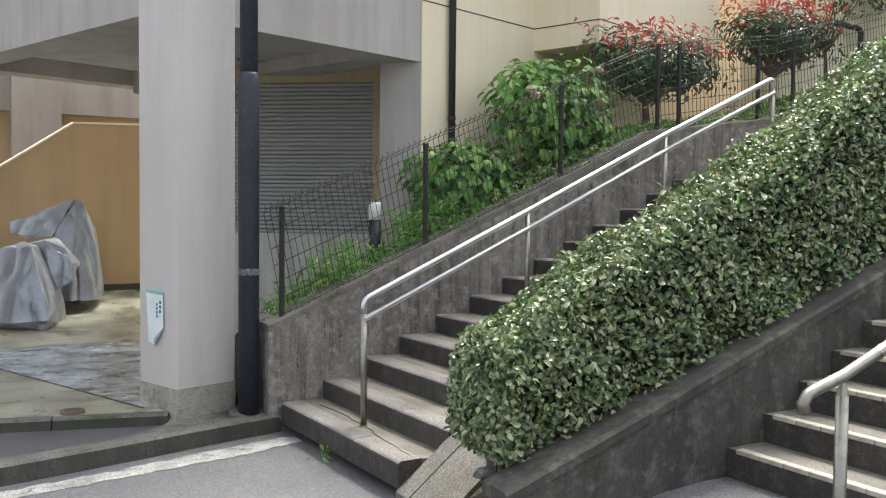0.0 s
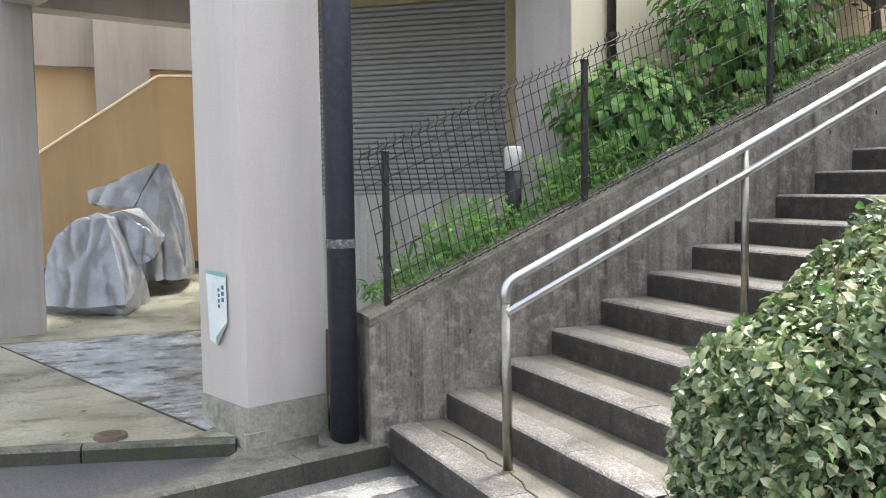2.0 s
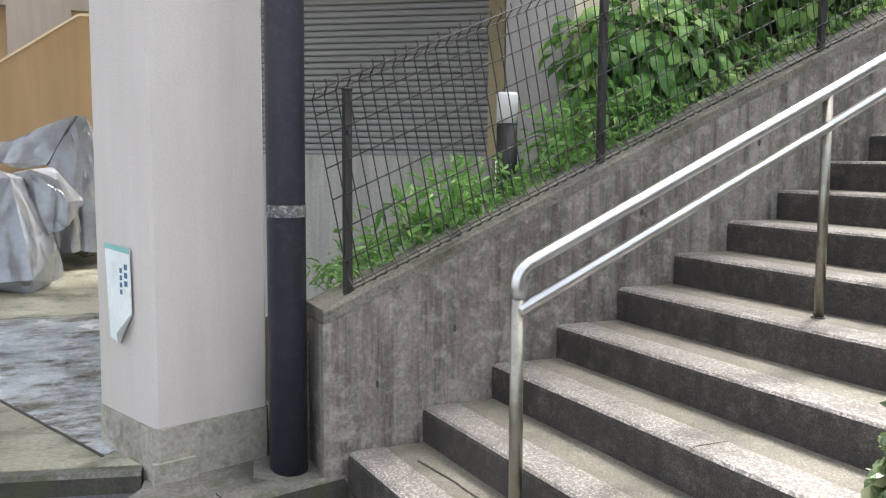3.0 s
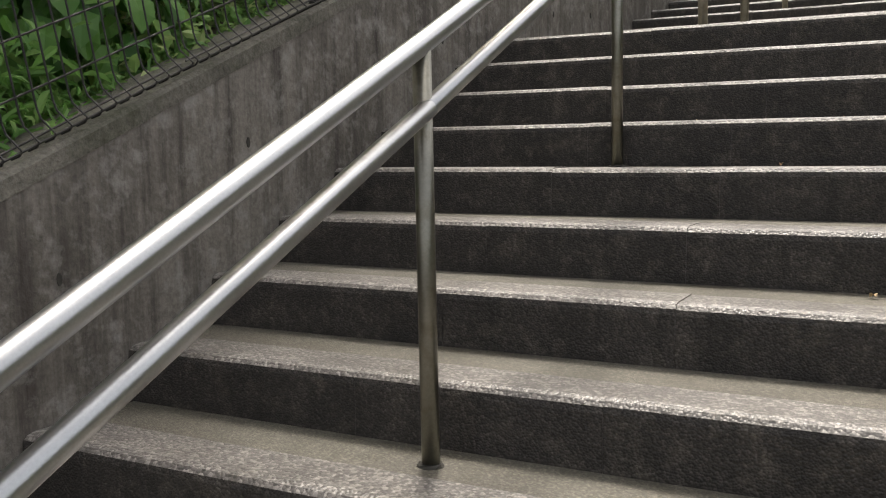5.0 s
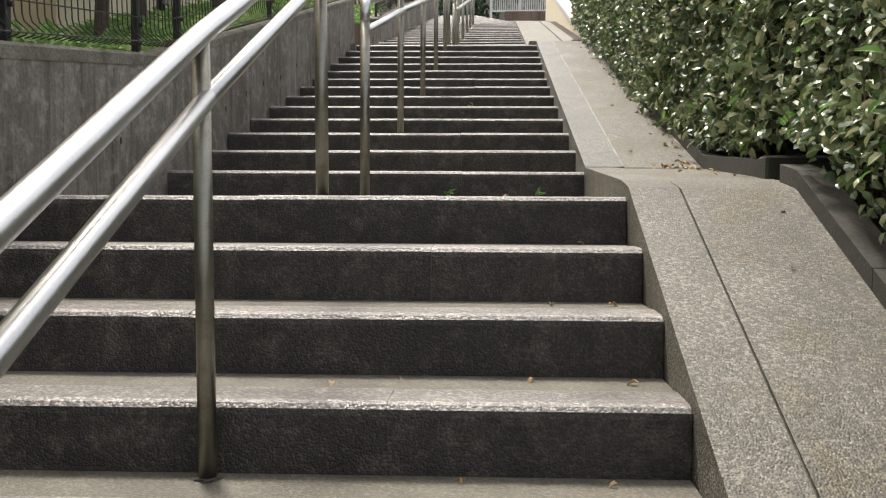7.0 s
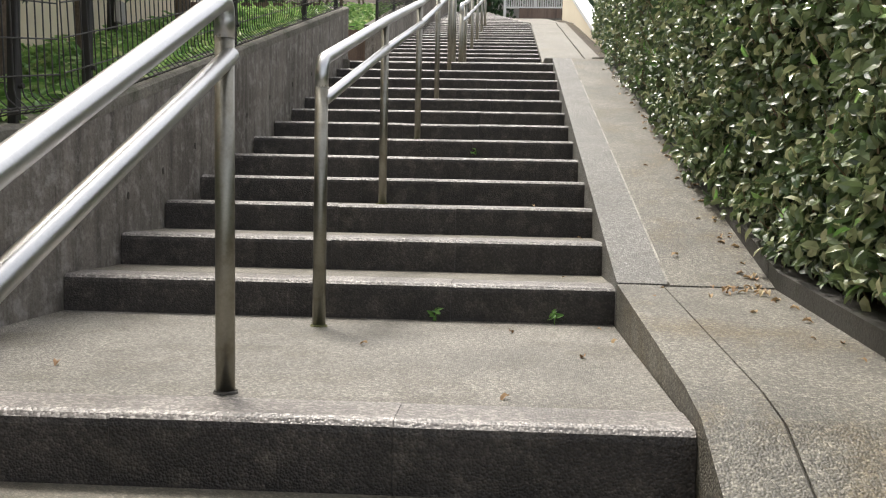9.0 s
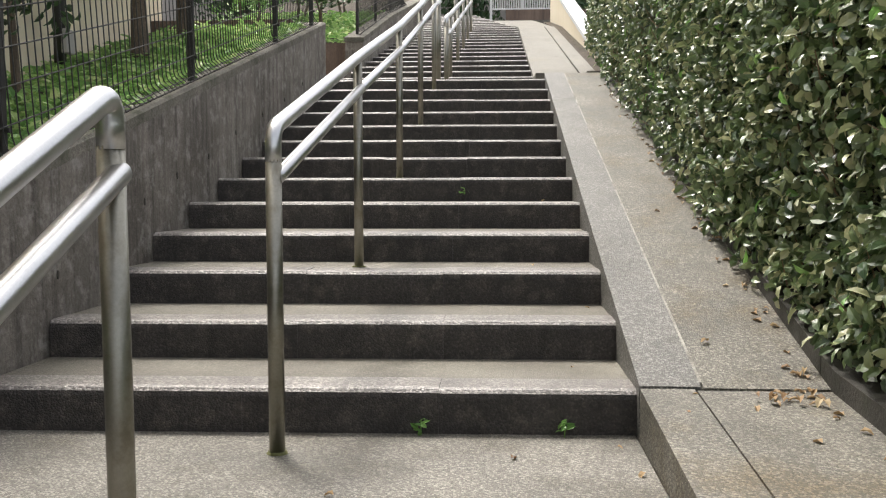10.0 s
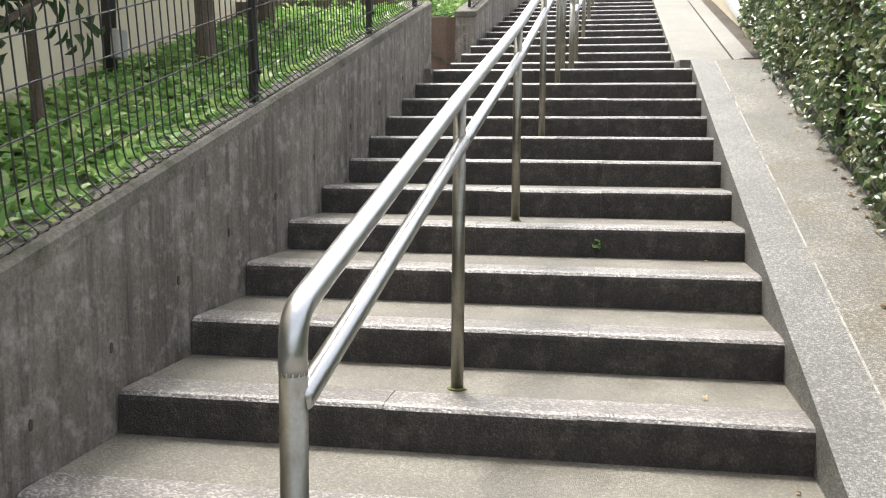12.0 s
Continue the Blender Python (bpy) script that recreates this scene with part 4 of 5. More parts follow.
# pipes
dp = W0 + U * 0.36 - V * 0.045
pipe = empty("rain_pipe", "thin dark brown rain pipe on the cream wall", "pipe")
bm = bmesh.new()
tube(bm, [(dp.x, dp.y, 1.2), (dp.x, dp.y, 7.0)], 0.032, 12)
part("pipe", bm, BLACK, pipe, "", True)
for z in (2.4, 3.6):
    bm = bmesh.new()
    tube(bm, [(dp.x, dp.y, z), (dp.x, dp.y, z + 0.03)], 0.038, 12)
    part("bracket", bm, BLACK, pipe)

pole = empty("utility_pipe", "thick dark navy painted steel pole on the kerb strip", "pole")
px, py = 2.395, 6.03
bm = bmesh.new()
tube(bm, [(px, py, 0.085), (px, py, 2.43), (px, py, 2.50), (px, py, 2.53)], [0.074, 0.074, 0.072, 0.062], 24)
part("lower_pipe", bm, NAVY, pole, "", True)
bm = bmesh.new()
tube(bm, [(px, py, 2.50), (px, py, 4.6)], 0.063, 24)
part("upper_pipe", bm, NAVY, pole, "", True)
bm = bmesh.new()
tube(bm, [(px, py, 1.10), (px, py, 1.145)], 0.0762, 24)
part("scratched_band", bm, surface("scuffed_sticker", (0.06, 0.06, 0.065), (0.16, 0.16, 0.16), 30, 90, 0.5, 0.1, 0.2, 0.5, stain=((0.40, 0.41, 0.40), 0.9, 45)), pole, "scuffed band with worn marks")
for a in (20, 160, 280):
    bm = bmesh.new()
    tube(bm, [(px + 0.055 * math.cos(radians(a)), py + 0.055 * math.sin(radians(a)), 2.62), (px + 0.078 * math.cos(radians(a)), py + 0.078 * math.sin(radians(a)), 2.62)], 0.008, 6)
    part("bolt", bm, BLACK, pole)
bm = bmesh.new()
prism(bm, [(px - 0.15, py - 0.05), (px - 0.05, py - 0.11), (px + 0.10, py - 0.10), (px + 0.15, py), (px + 0.06, py + 0.1), (px - 0.12, py + 0.09)], 0.08, [0.115, 0.10, 0.095, 0.10, 0.13, 0.14])
tagged(link("mortar_collar", bm, KERB), "rough lump of mortar round the foot of the pole", "mortar")

# notice on the column
notice = empty("notice_board", "faded blue-white notice tied to the column, its corner curled", "notice")


def on_side(s, o, z):
    """A point on the column's side face: s from its far edge, o out of it."""
    p = Vector(COL) + V * (0.44 - s) - U * o
    return (p.x, p.y, 0.98 + (z - 1.06) * 0.93)


bm = bmesh.new()
outline = [(0.06, 1.06), (0.28, 1.05), (0.285, 0.78), (0.17, 0.64), (0.09, 0.66)]
loft(bm, [[on_side(s, o, z) for s, z in outline] for o in (0.010, 0.014)])
part("sheet", bm, SIGN, notice)
bm = bmesh.new()
loft(bm, [[on_side(s, o, z) for s, z, o in ring] for ring in ([(0.285, 0.78, 0.014), (0.17, 0.64, 0.014), (0.235, 0.70, 0.05)], [(0.285, 0.78, 0.017), (0.17, 0.64, 0.017), (0.235, 0.70, 0.053)])])
part("curled_corner", bm, SIGN, notice, "curled corner")
bm = bmesh.new()
for k in range(4):
    loft(bm, [[on_side(0.195, o, 0.965 - k * 0.03), on_side(0.215, o, 0.965 - k * 0.03), on_side(0.215, o, 0.945 - k * 0.03), on_side(0.195, o, 0.945 - k * 0.03)] for o in (0.0145, 0.0155)])
    if k < 3:
        loft(bm, [[on_side(0.235, o, 0.985 - k * 0.035), on_side(0.262, o, 0.985 - k * 0.035), on_side(0.262, o, 0.962 - k * 0.035), on_side(0.235, o, 0.962 - k * 0.035)] for o in (0.0145, 0.0155)])
part("lettering", bm, INK, notice, "unreadable dark characters")
bm = bmesh.new()
loft(bm, [[on_side(0.06, o, 1.062), on_side(0.28, o, 1.052), on_side(0.28, o, 1.03), on_side(0.06, o, 1.04)] for o in (0.0145, 0.016)])
part("top_edge", bm, CYAN, notice, "cyan top edge")

# bollard behind the fence
bol = empty("garden_bollard", "black bollard with a white cap in the planting bed", "bollard")
bx, by = 3.585, 6.46
bm = bmesh.new()
tube(bm, [(bx, by, 1.05), (bx, by, 1.485)], 0.049, 18)
part("shaft", bm, BLACK, bol, "", True)
bm = bmesh.new()
tube(bm, [(bx, by, 1.485), (bx, by, 1.615), (bx, by, 1.63)], [0.051, 0.051, 0.046], 18)
part("cap", bm, WHITE, bol, "white cap", True)


# ---- planting bed ----
bm = bmesh.new()
rings = []
for x in [2.54, 3.2, 3.8, 4.5, 5.2, 5.9, 6.2, 7, 7.7, 8.5, 9.5, 10.5, 11.5, 13.03]:
    t = W0 + U * max(0.0, (x - W0.x) / U.x)
    y1 = t.y + 0.05 if x > 4.3 else 7.6 + (4.3 - x) * 0.6
    rings.append([(x, wall_y(x) + 0.2, soil_z(x)), (x, y1, soil_z(x) - (0.05 if x > 4.6 else 0.62)), (x, y1, -0.15), (x, wall_y(x) + 0.2, -0.15)])
loft(bm, rings)
tagged(link("planting_bed", bm, SOIL), "sloping dark soil bed behind the fence", "soil", kind="structure")


def bed_points(x0, x1, y0, y1, n, seed, height=0.12):
    rng = np.random.default_rng(seed)
    x = rng.uniform(x0, x1, n)
    y = np.array([wall_y(v) + y0 for v in x]) + rng.uniform(0, 1, n) ** 1.3 * (y1 - y0)
    z = np.array([soil_z(v) for v in x]) + rng.uniform(0, 1, n) ** 1.5 * height
    return np.stack([x, y, z], 1)


up = np.array([[0, 0, 1.0]])
p = bed_points(2.6, 4.4, 0.16, 0.55, 1500, 11, 0.10)
tagged(leaf_cloud("weeds", p, np.repeat(up, len(p), 0), 0.06, 0.013, WEED, seed=12, spread=0.9), "bright green feathery weeds along the fence", "weeds", kind="stuff")
wr = np.random.default_rng(17)
clumps = [(2.95, 0.30), (3.15, 0.24), (3.30, 0.36), (3.78, 0.24), (3.95, 0.40), (4.15, 0.28), (3.82, 0.5)]
p = np.concatenate([np.array([[x, wall_y(x) + dy, soil_z(x) + 0.02]]) + wr.normal(0, 1, (90, 3)) * np.array([[0.10, 0.07, 0.0]]) + np.array([[0, 0, 1]]) * wr.uniform(0, 0.24, (90, 1)) for x, dy in clumps])
tagged(leaf_cloud("fern_weeds", p, np.repeat(np.array([[0, -0.5, 0.8]]), len(p), 0), 0.085, 0.022, WEED, seed=18, spread=0.6), "taller pale green feathery weeds", "weeds", kind="stuff")
p = bed_points(4.4, 7.6, 0.18, 1.4, 4200, 13, 0.10)
tagged(leaf_cloud("groundcover", p, np.repeat(up, len(p), 0), 0.06, 0.030, FERN, seed=14, spread=0.7), "low green groundcover in the bed", "groundcover", kind="stuff")
p = bed_points(7.6, 12.9, 0.10, 1.15, 9500, 15, 0.05)
tagged(leaf_cloud("groundcover", p, np.repeat(up, len(p), 0), 0.075, 0.034, FERN, seed=16, spread=0.4), "lush fern-like groundcover behind the fence", "groundcover", kind="stuff")


def branches(bm, base, tips, r0, seed):
    """Bent, tapering limbs from a base to the tips."""
    rng = random.Random(seed)
    for t in tips:
        a, b = Vector(base), Vector(t)
        pts = [a.lerp(b, s) + Vector((rng.uniform(-1, 1), rng.uniform(-1, 1), rng.uniform(-0.3, 0.8))) * 0.07 * math.sin(math.pi * s) * (b - a).length for s in (0, 0.3, 0.6, 1.0)]
        pts[0] = a
        tube(bm, pts, [r0, r0 * 0.8, r0 * 0.55, r0 * 0.25], 7)


def blob_points(c, r, n, seed, hollow=0.45, lump=0.25):
    """Points in the outer part of a lumpy crown, and their outward directions."""
    rng = np.random.default_rng(seed)
    d = rng.normal(0, 1, (n, 3))
    d /= np.linalg.norm(d, axis=1, keepdims=True)
    wob = np.array([noise.noise(Vector(v) * 2.3 + Vector((seed, 0, 0))) for v in d])
    rad = (hollow + (1 - hollow) * rng.uniform(0, 1, n) ** 0.6) * (1 + lump * 1.6 * wob)
    return np.array(c) + d * np.array(r) * rad[:, None], d


# one folded leaf, shared by the leaves that stand apart
leaf_me = bpy.data.meshes.new("leaf")
lv = LEAF * np.array([0.112, 0.082, 0.11])
leaf_me.from_pydata(lv.tolist(), [], LEAF_FACES.tolist())
leaf_me.materials.append(HYDRANGEA)


def hydrangea(c, r, n_parts, n_rest, seed, label):
    sh = empty("hydrangea_bush", label, "shrub", "leafy bushes behind the fence")
    base = (c[0], c[1], soil_z(c[0]))
    bm = bmesh.new()
    rng = random.Random(seed)
    branches(bm, base, [(c[0] + rng.uniform(-1, 1) * r[0] * 0.7, c[1] + rng.uniform(-1, 1) * r[1] * 0.7, c[2] + rng.uniform(-0.3, 0.7) * r[2]) for _ in range(9)], 0.014, seed)
    part("stems", bm, BARK, sh)
    pts, d = blob_points(c, r, n_rest, seed, 0.35)
    pts[:, 2] = np.maximum(pts[:, 2], base[2] + 0.05)
    out = d * 0.6 + np.array([[-0.2, -0.35, 0.75]])
    leaf_cloud("foliage", pts, out, 0.10, 0.068, HYDRANGEA, sh, "", 0.35, 0.5, seed)
    pts, d = blob_points(c, r, n_parts, seed + 1, 0.92)
    for q, o in zip(pts, d):
        q[2] = max(q[2], base[2] + 0.06)
        nrm = (Vector(o) * 0.6 + Vector((rng.uniform(-0.4, 0.2), -0.35 + rng.uniform(-0.3, 0.3), 0.8))).normalized()
        ax = (Vector(o) + Vector((rng.uniform(-0.5, 0.5), rng.uniform(-0.5, 0.5), -0.5))).normalized()
        ax = (ax - nrm * ax.dot(nrm)).normalized()
        ob = new("leaf", leaf_me)
        s = rng.uniform(0.75, 1.2)
        m = Matrix((ax, nrm.cross(ax), nrm)).transposed().to_4x4()
        ob.parent = sh
        ob.matrix_local = Matrix.Translation(q) @ m @ Matrix.Scale(s, 4)
    return sh


hydrangea((4.50, 6.60, 1.82), (0.46, 0.38, 0.36), 230, 750, 21, "round bright green broad-leaved bush")
hydrangea((5.42, 6.62, 2.53), (0.60, 0.42, 0.46), 250, 850, 22, "tall loose broad-leaved bush with fading flower heads")
bm = bmesh.new()
for k, (x, y, z) in enumerate([(4.95, 6.22, 2.62), (5.02, 6.26, 2.58), (5.75, 6.30, 2.86)]):
    bmesh.ops.create_icosphere(bm, subdivisions=2, radius=0.05, matrix=pose(x, y, z) @ Matrix.Diagonal((1, 1, 0.7, 1)))
for v in bm.verts:
    v.co += v.co.normalized() * noise.noise(v.co * 60) * 0.02
tagged(link("flower_heads", bm, foliage("faded_petal", (0.45, 0.36, 0.24), (0.58, 0.48, 0.34), (0.5, 0.3, 0.2), 0.7)), "small faded brown-cream flower heads", "flowers", kind="stuff")


def shrub_tree(x, y, crown, r, seed, label, red=True, trunk_r=0.045, dark=1500):
    st = empty("red_tip_shrub" if red else "evergreen_shrub", label, "shrub", "shrubs above the stairs")
    rng = random.Random(seed)
    base = Vector((x, y, soil_z(x) - 0.02))
    fork = base + Vector((rng.uniform(-0.05, 0.05), rng.uniform(-0.05, 0.05), (crown[2] - base.z) * 0.45))
    bm = bmesh.new()
    tube(bm, [base, base.lerp(fork, 0.5) + Vector((0.02, 0.01, 0)), fork], [trunk_r, trunk_r * 0.85, trunk_r * 0.7], 9)
    part("trunk", bm, BARK, st)
    tips = [(crown[0] + rng.uniform(-1, 1) * r[0] * 0.8, crown[1] + rng.uniform(-1, 1) * r[1] * 0.8, crown[2] + rng.uniform(-0.2, 0.7) * r[2]) for _ in range(11)]
    for k, tip in enumerate(tips):
        bm = bmesh.new()
        branches(bm, fork, [tip], trunk_r * 0.5, seed + k)
        part("limb", bm, BARK, st)
    pts, d = blob_points(crown, r, dark, seed, 0.3, 0.4)
    leaf_cloud("crown", pts, d * 0.5 + np.array([[0, -0.2, 0.6]]), 0.085, 0.034, DARKLEAF, st, "dark green leaves", 0.6, 0.2, seed)
    if red:
        pts, d = blob_points((crown[0], crown[1], crown[2] + r[2] * 0.55), (r[0], r[1], r[2] * 0.75), 420, seed + 5, 0.5, 0.5)
        pts = pts[pts[:, 2] > crown[2] + r[2] * 0.25]
        tagged(leaf_cloud("red_young_foliage", pts, np.repeat(np.array([[0.0, -0.5, 0.6]]), len(pts), 0), 0.085, 0.028, REDLEAF, st, "bright red young leaves", 0.6, -0.9, seed + 7), kind="stuff")
    return st


shrub_tree(6.62, 6.62, (6.75, 6.62, 3.02), (0.90, 0.45, 0.34), 31, "shrub with dark leaves and red young shoots")
shrub_tree(8.42, 6.62, (8.55, 6.62, 3.50), (0.80, 0.45, 0.32), 32, "shrub with dark leaves and red young shoots")
shrub_tree(10.88, 6.75, (10.8, 6.80, 4.55), (0.9, 0.45, 0.42), 33, "evergreen shrub with a stout brown trunk", False, 0.06)
shrub_tree(12.1, 6.9, (12.0, 6.95, 5.0), (0.9, 0.4, 0.45), 34, "evergreen shrub with a brown trunk", False, 0.06)
shrub_tree(9.6, 6.85, (9.55, 6.65, 4.05), (0.65, 0.35, 0.22), 35, "evergreen shrub with sparse hanging leaves", False, 0.025, 130)
for k, (x, y) in enumerate([(16.6, 7.6), (17.4, 6.9), (18.6, 7.4), (20.0, 7.0)]):
    st = empty("garden_shrub", "distant leafy shrub behind the wall", "shrub", "shrubs by the top flight")
    pts, d = blob_points((x, y, 4.5 + 0.27 * (x - 14)), (0.8, 0.6, 0.5), 900, 41 + k, 0.3, 0.4)
    leaf_cloud("crown", pts, d, 0.09, 0.045, WEED if k % 2 == 0 else DARKLEAF, st, "", 0.6, 0.2, 41 + k)
    bm = bmesh.new()
    branches(bm, (x, y, 3.6 + 0.2 * (x - 14)), [(x + 0.3, y, 4.5 + 0.27 * (x - 14)), (x - 0.3, y + 0.1, 4.4 + 0.27 * (x - 14))], 0.03, k)
    part("stems", bm, BARK, st)
bm = bmesh.new()
prism(bm, [(13.25, 8.75), (24, 8.75), (24, 20), (13.25, 20)], 2.0, 4.0)
prism(bm, [(15.80, 6.25), (24, 6.25), (24, 8.85), (15.80, 8.85)], [3.0] * 4, [4.18, 6.4, 6.4, 4.18])
gr = np.random.default_rng(19)
gx0, gy0 = gr.uniform(15.85, 19.5, 2600), gr.uniform(6.3, 8.4, 2600)
p = np.stack([gx0, gy0, 4.20 + (gx0 - 15.8) * 0.271 + gr.uniform(0, 0.12, 2600)], 1)
tagged(leaf_cloud("groundcover", p, np.repeat(up, len(p), 0), 0.09, 0.04, FERN, seed=20, spread=0.6), "bright green groundcover above the recess wall", "groundcover", kind="stuff")
tagged(link("garden_ground", bm, SOIL), "garden soil beside the top flight", "soil", kind="structure")


# ---- hedge ----
def hedge_top(x):
    return bend(RAMP_LINE, x) + bend([(2.6, 0.84), (3.8, 0.82), (5.8, 1.08), (7.5, 1.20), (13.5, 1.22), (14.6, 1.15)], x)


def hedge_low(x, s):
    """The underside of the foliage: s is 0 on the stairs' side and 1 on the far side."""
    return (1 - s) * (bend(RAMP_LINE, x) + bend([(2.6, 0.42), (2.95, 0.22), (3.4, 0.12), (6.8, 0.12), (7.9, 0.09), (8.8, 0.025), (13.3, 0.025), (14.6, 0.30)], x)) + s * (bend(HEDGE_WALL, x) + bend([(2.6, 0.10), (3.2, 0.03)], x))


def hedge_points(x0, x1, n, seed):
    rng = np.random.default_rng(seed)
    pts, out = [], []
    for _ in range(n):
        x = rng.uniform(x0, x1)
        w = rng.uniform(0, 1)
        top, y_in, y_out = hedge_top(x), bend([(7.8, 3.63), (9.0, 3.675)], x), bend([(2.6, 3.16), (6, 3.12), (8, 2.95), (14, 2.95)], x)
        dep = abs(rng.normal(0, 0.085)) - 0.01
        if w < 0.42:
            z = rng.uniform(hedge_low(x, 0), top)
            q, o = (x, y_in - dep, z), (-0.15, 0.8, 0.55)
        elif w < 0.62:
            s = rng.uniform(0, 1)
            q, o = (x, y_in + s * (y_out - y_in), top - dep), (-0.2, 0, 1)
        else:
            z = rng.uniform(hedge_low(x, 1), top)
            q, o = (x, y_out + dep, z), (-0.2, -0.8, 0.55)
        f = 0.075 * noise.noise(Vector(q) * 2.2) + 0.045 * noise.noise(Vector(q) * 6.0)
        edge = min(1.0, max(0.0, (q[2] - (top - 0.14)) / 0.14))
        mid = 0.5 * (y_in + y_out)
        yy = q[1] - (q[1] - mid) * 0.30 * edge * edge
        pts.append((q[0] + o[0] * f, yy + o[1] * f, q[2] + o[2] * f))
        out.append(o)
    return np.array(pts), np.array(out, float)


def hedge_end(n, seed):
    rng = np.random.default_rng(seed)
    y, z = rng.uniform(3.18, 3.62, n), rng.uniform(0.40, 1.0, n)
    x = 2.62 + 0.9 * np.abs((y - 3.4) / 0.22) ** 3 * 0.06 + 0.10 * np.clip((z - 0.82) / 0.18, 0, 1) ** 2 + 0.10 * np.clip((0.55 - z) / 0.15, 0, 1) + np.abs(rng.normal(0, 0.04, n))
    return np.stack([x, y, z], 1), np.repeat(np.array([[-1.0, 0, 0.25]]), n, 0)


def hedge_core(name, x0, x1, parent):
    # a solid body behind the leaves that stands for shade in the gaps
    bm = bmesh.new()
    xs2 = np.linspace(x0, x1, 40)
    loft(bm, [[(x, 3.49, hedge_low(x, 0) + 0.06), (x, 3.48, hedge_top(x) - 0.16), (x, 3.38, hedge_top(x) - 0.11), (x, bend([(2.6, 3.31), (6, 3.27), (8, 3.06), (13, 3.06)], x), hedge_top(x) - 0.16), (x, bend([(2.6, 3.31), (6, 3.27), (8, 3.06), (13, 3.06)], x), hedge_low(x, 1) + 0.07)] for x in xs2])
    part(name, bm, CORE, parent, "solid core for the inner twigs, coloured as deep shade")


hd = empty("clipped_hedge", "clipped evergreen hedge with glossy leaves beside the steps", "hedge")
p, o = hedge_points(2.66, 6.75, 34000, 51)
leaf_cloud("foliage", p, o, 0.041, 0.025, HEDGE, hd, "", 0.80, 0.1, 52)
p, o = hedge_end(2600, 53)
leaf_cloud("end_foliage", p, o, 0.041, 0.025, HEDGE, hd, "", 0.80, 0.1, 54)
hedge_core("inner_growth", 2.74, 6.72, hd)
rng = random.Random(8)
x = 2.78
while x < 6.7:
    y = 3.38 + rng.uniform(-0.05, 0.05)
    z0 = min(bend(RAMP_LINE, x), bend(HEDGE_WALL, x)) - 0.03
    bm = bmesh.new()
    tube(bm, [(x, y, z0), (x + rng.uniform(-0.03, 0.03), y, hedge_low(x, 0.5) + 0.15)], [0.022, 0.017], 7)
    part("stem", bm, BARK, hd)
    x += rng.uniform(0.28, 0.42)
p, o = hedge_points(2.66, 6.75, 420, 55)
tagged(leaf_cloud("young_shoot", p + o * 0.03, o, 0.05, 0.022, WEED, hd, "pale young shoots", 0.7, -0.4, 56), kind="stuff")

hd2 = empty("clipped_hedge", "tall clipped evergreen hedge with glossy leaves along the ramp", "hedge")
p, o = hedge_points(6.85, 9.6, 25000, 61)
leaf_cloud("foliage", p, o, 0.050, 0.030, HEDGE, hd2, "", 0.90, 0.1, 62)
p, o = hedge_points(9.6, 14.6, 21000, 63)
leaf_cloud("far_foliage", p, o, 0.052, 0.030, HEDGE, hd2, "", 0.85, 0.1, 64)
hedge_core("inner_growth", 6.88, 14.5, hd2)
x = 6.95
while x < 12.9:
    y = 3.30 + rng.uniform(-0.05, 0.05)
    z0 = min(bend(RAMP_LINE, x), bend(HEDGE_WALL, x)) - 0.03
    bm = bmesh.new()
    tube(bm, [(x, y, z0), (x + rng.uniform(-0.03, 0.03), y, hedge_low(x, 0.5) + 0.15)], [0.024, 0.018], 7)
    part("stem", bm, BARK, hd2)
    x += rng.uniform(0.3, 0.45)
p, o = hedge_points(6.85, 13.0, 520, 65)
tagged(leaf_cloud("young_shoot", p + o * 0.03, o, 0.055, 0.024, WEED, hd2, "pale young shoots", 0.7, -0.4, 66), kind="stuff")


def top_growth(x0, x1, n, seed, parent):
    """Pale young leaves on the clipped top of the hedge."""
    rg = np.random.default_rng(seed)
    x, w = rg.uniform(x0, x1, n), rg.uniform(0, 1, n)
    p = np.array([(a, 3.58 - b * (3.58 - bend([(2.6, 3.20), (6, 3.16), (8, 2.98), (14, 2.98)], a)), hedge_top(a) - 0.05 - 0.10 * abs(2 * b - 1) ** 3 + 0.06 * noise.noise(Vector((a * 3, b * 3, seed)))) for a, b in zip(x, w)])
    tagged(leaf_cloud("top_growth", p, np.repeat(np.array([[-0.15, -0.1, 1.0]]), n, 0), 0.040, 0.024, YOUNG, parent, "pale young leaves on the clipped top", 0.45, -0.2, seed), kind="stuff")


top_growth(2.72, 6.75, 6500, 58, hd)
top_growth(6.9, 14.4, 6000, 68, hd2)


def hedge_gap_fill(x0, x1, n, seed, parent):
    """Thin bare twigs that show between the leaves."""
    p, o = hedge_points(x0, x1, n, seed)
    rg = random.Random(seed)
    bm = bmesh.new()
    for q, d in zip(p, o):
        a = Vector(q) - Vector(d) * 0.05
        way = Vector((rg.uniform(-0.6, 0.6), d[1] * 0.35 + rg.uniform(-0.2, 0.2), rg.uniform(0.3, 1.0))).normalized()
        ln = rg.uniform(0.08, 0.2)
        tube(bm, [a, a + way * ln * 0.5 + Vector((rg.uniform(-0.01, 0.01), 0, 0)), a + way * ln], [0.0035, 0.0028, 0.0015], 4)
    tagged(part("twig_growth", bm, TWIG, parent, "thin pale brown twigs"), kind="stuff")


hedge_gap_fill(2.7, 6.7, 420, 57, hd)
hedge_gap_fill(6.9, 13.0, 700, 67, hd2)

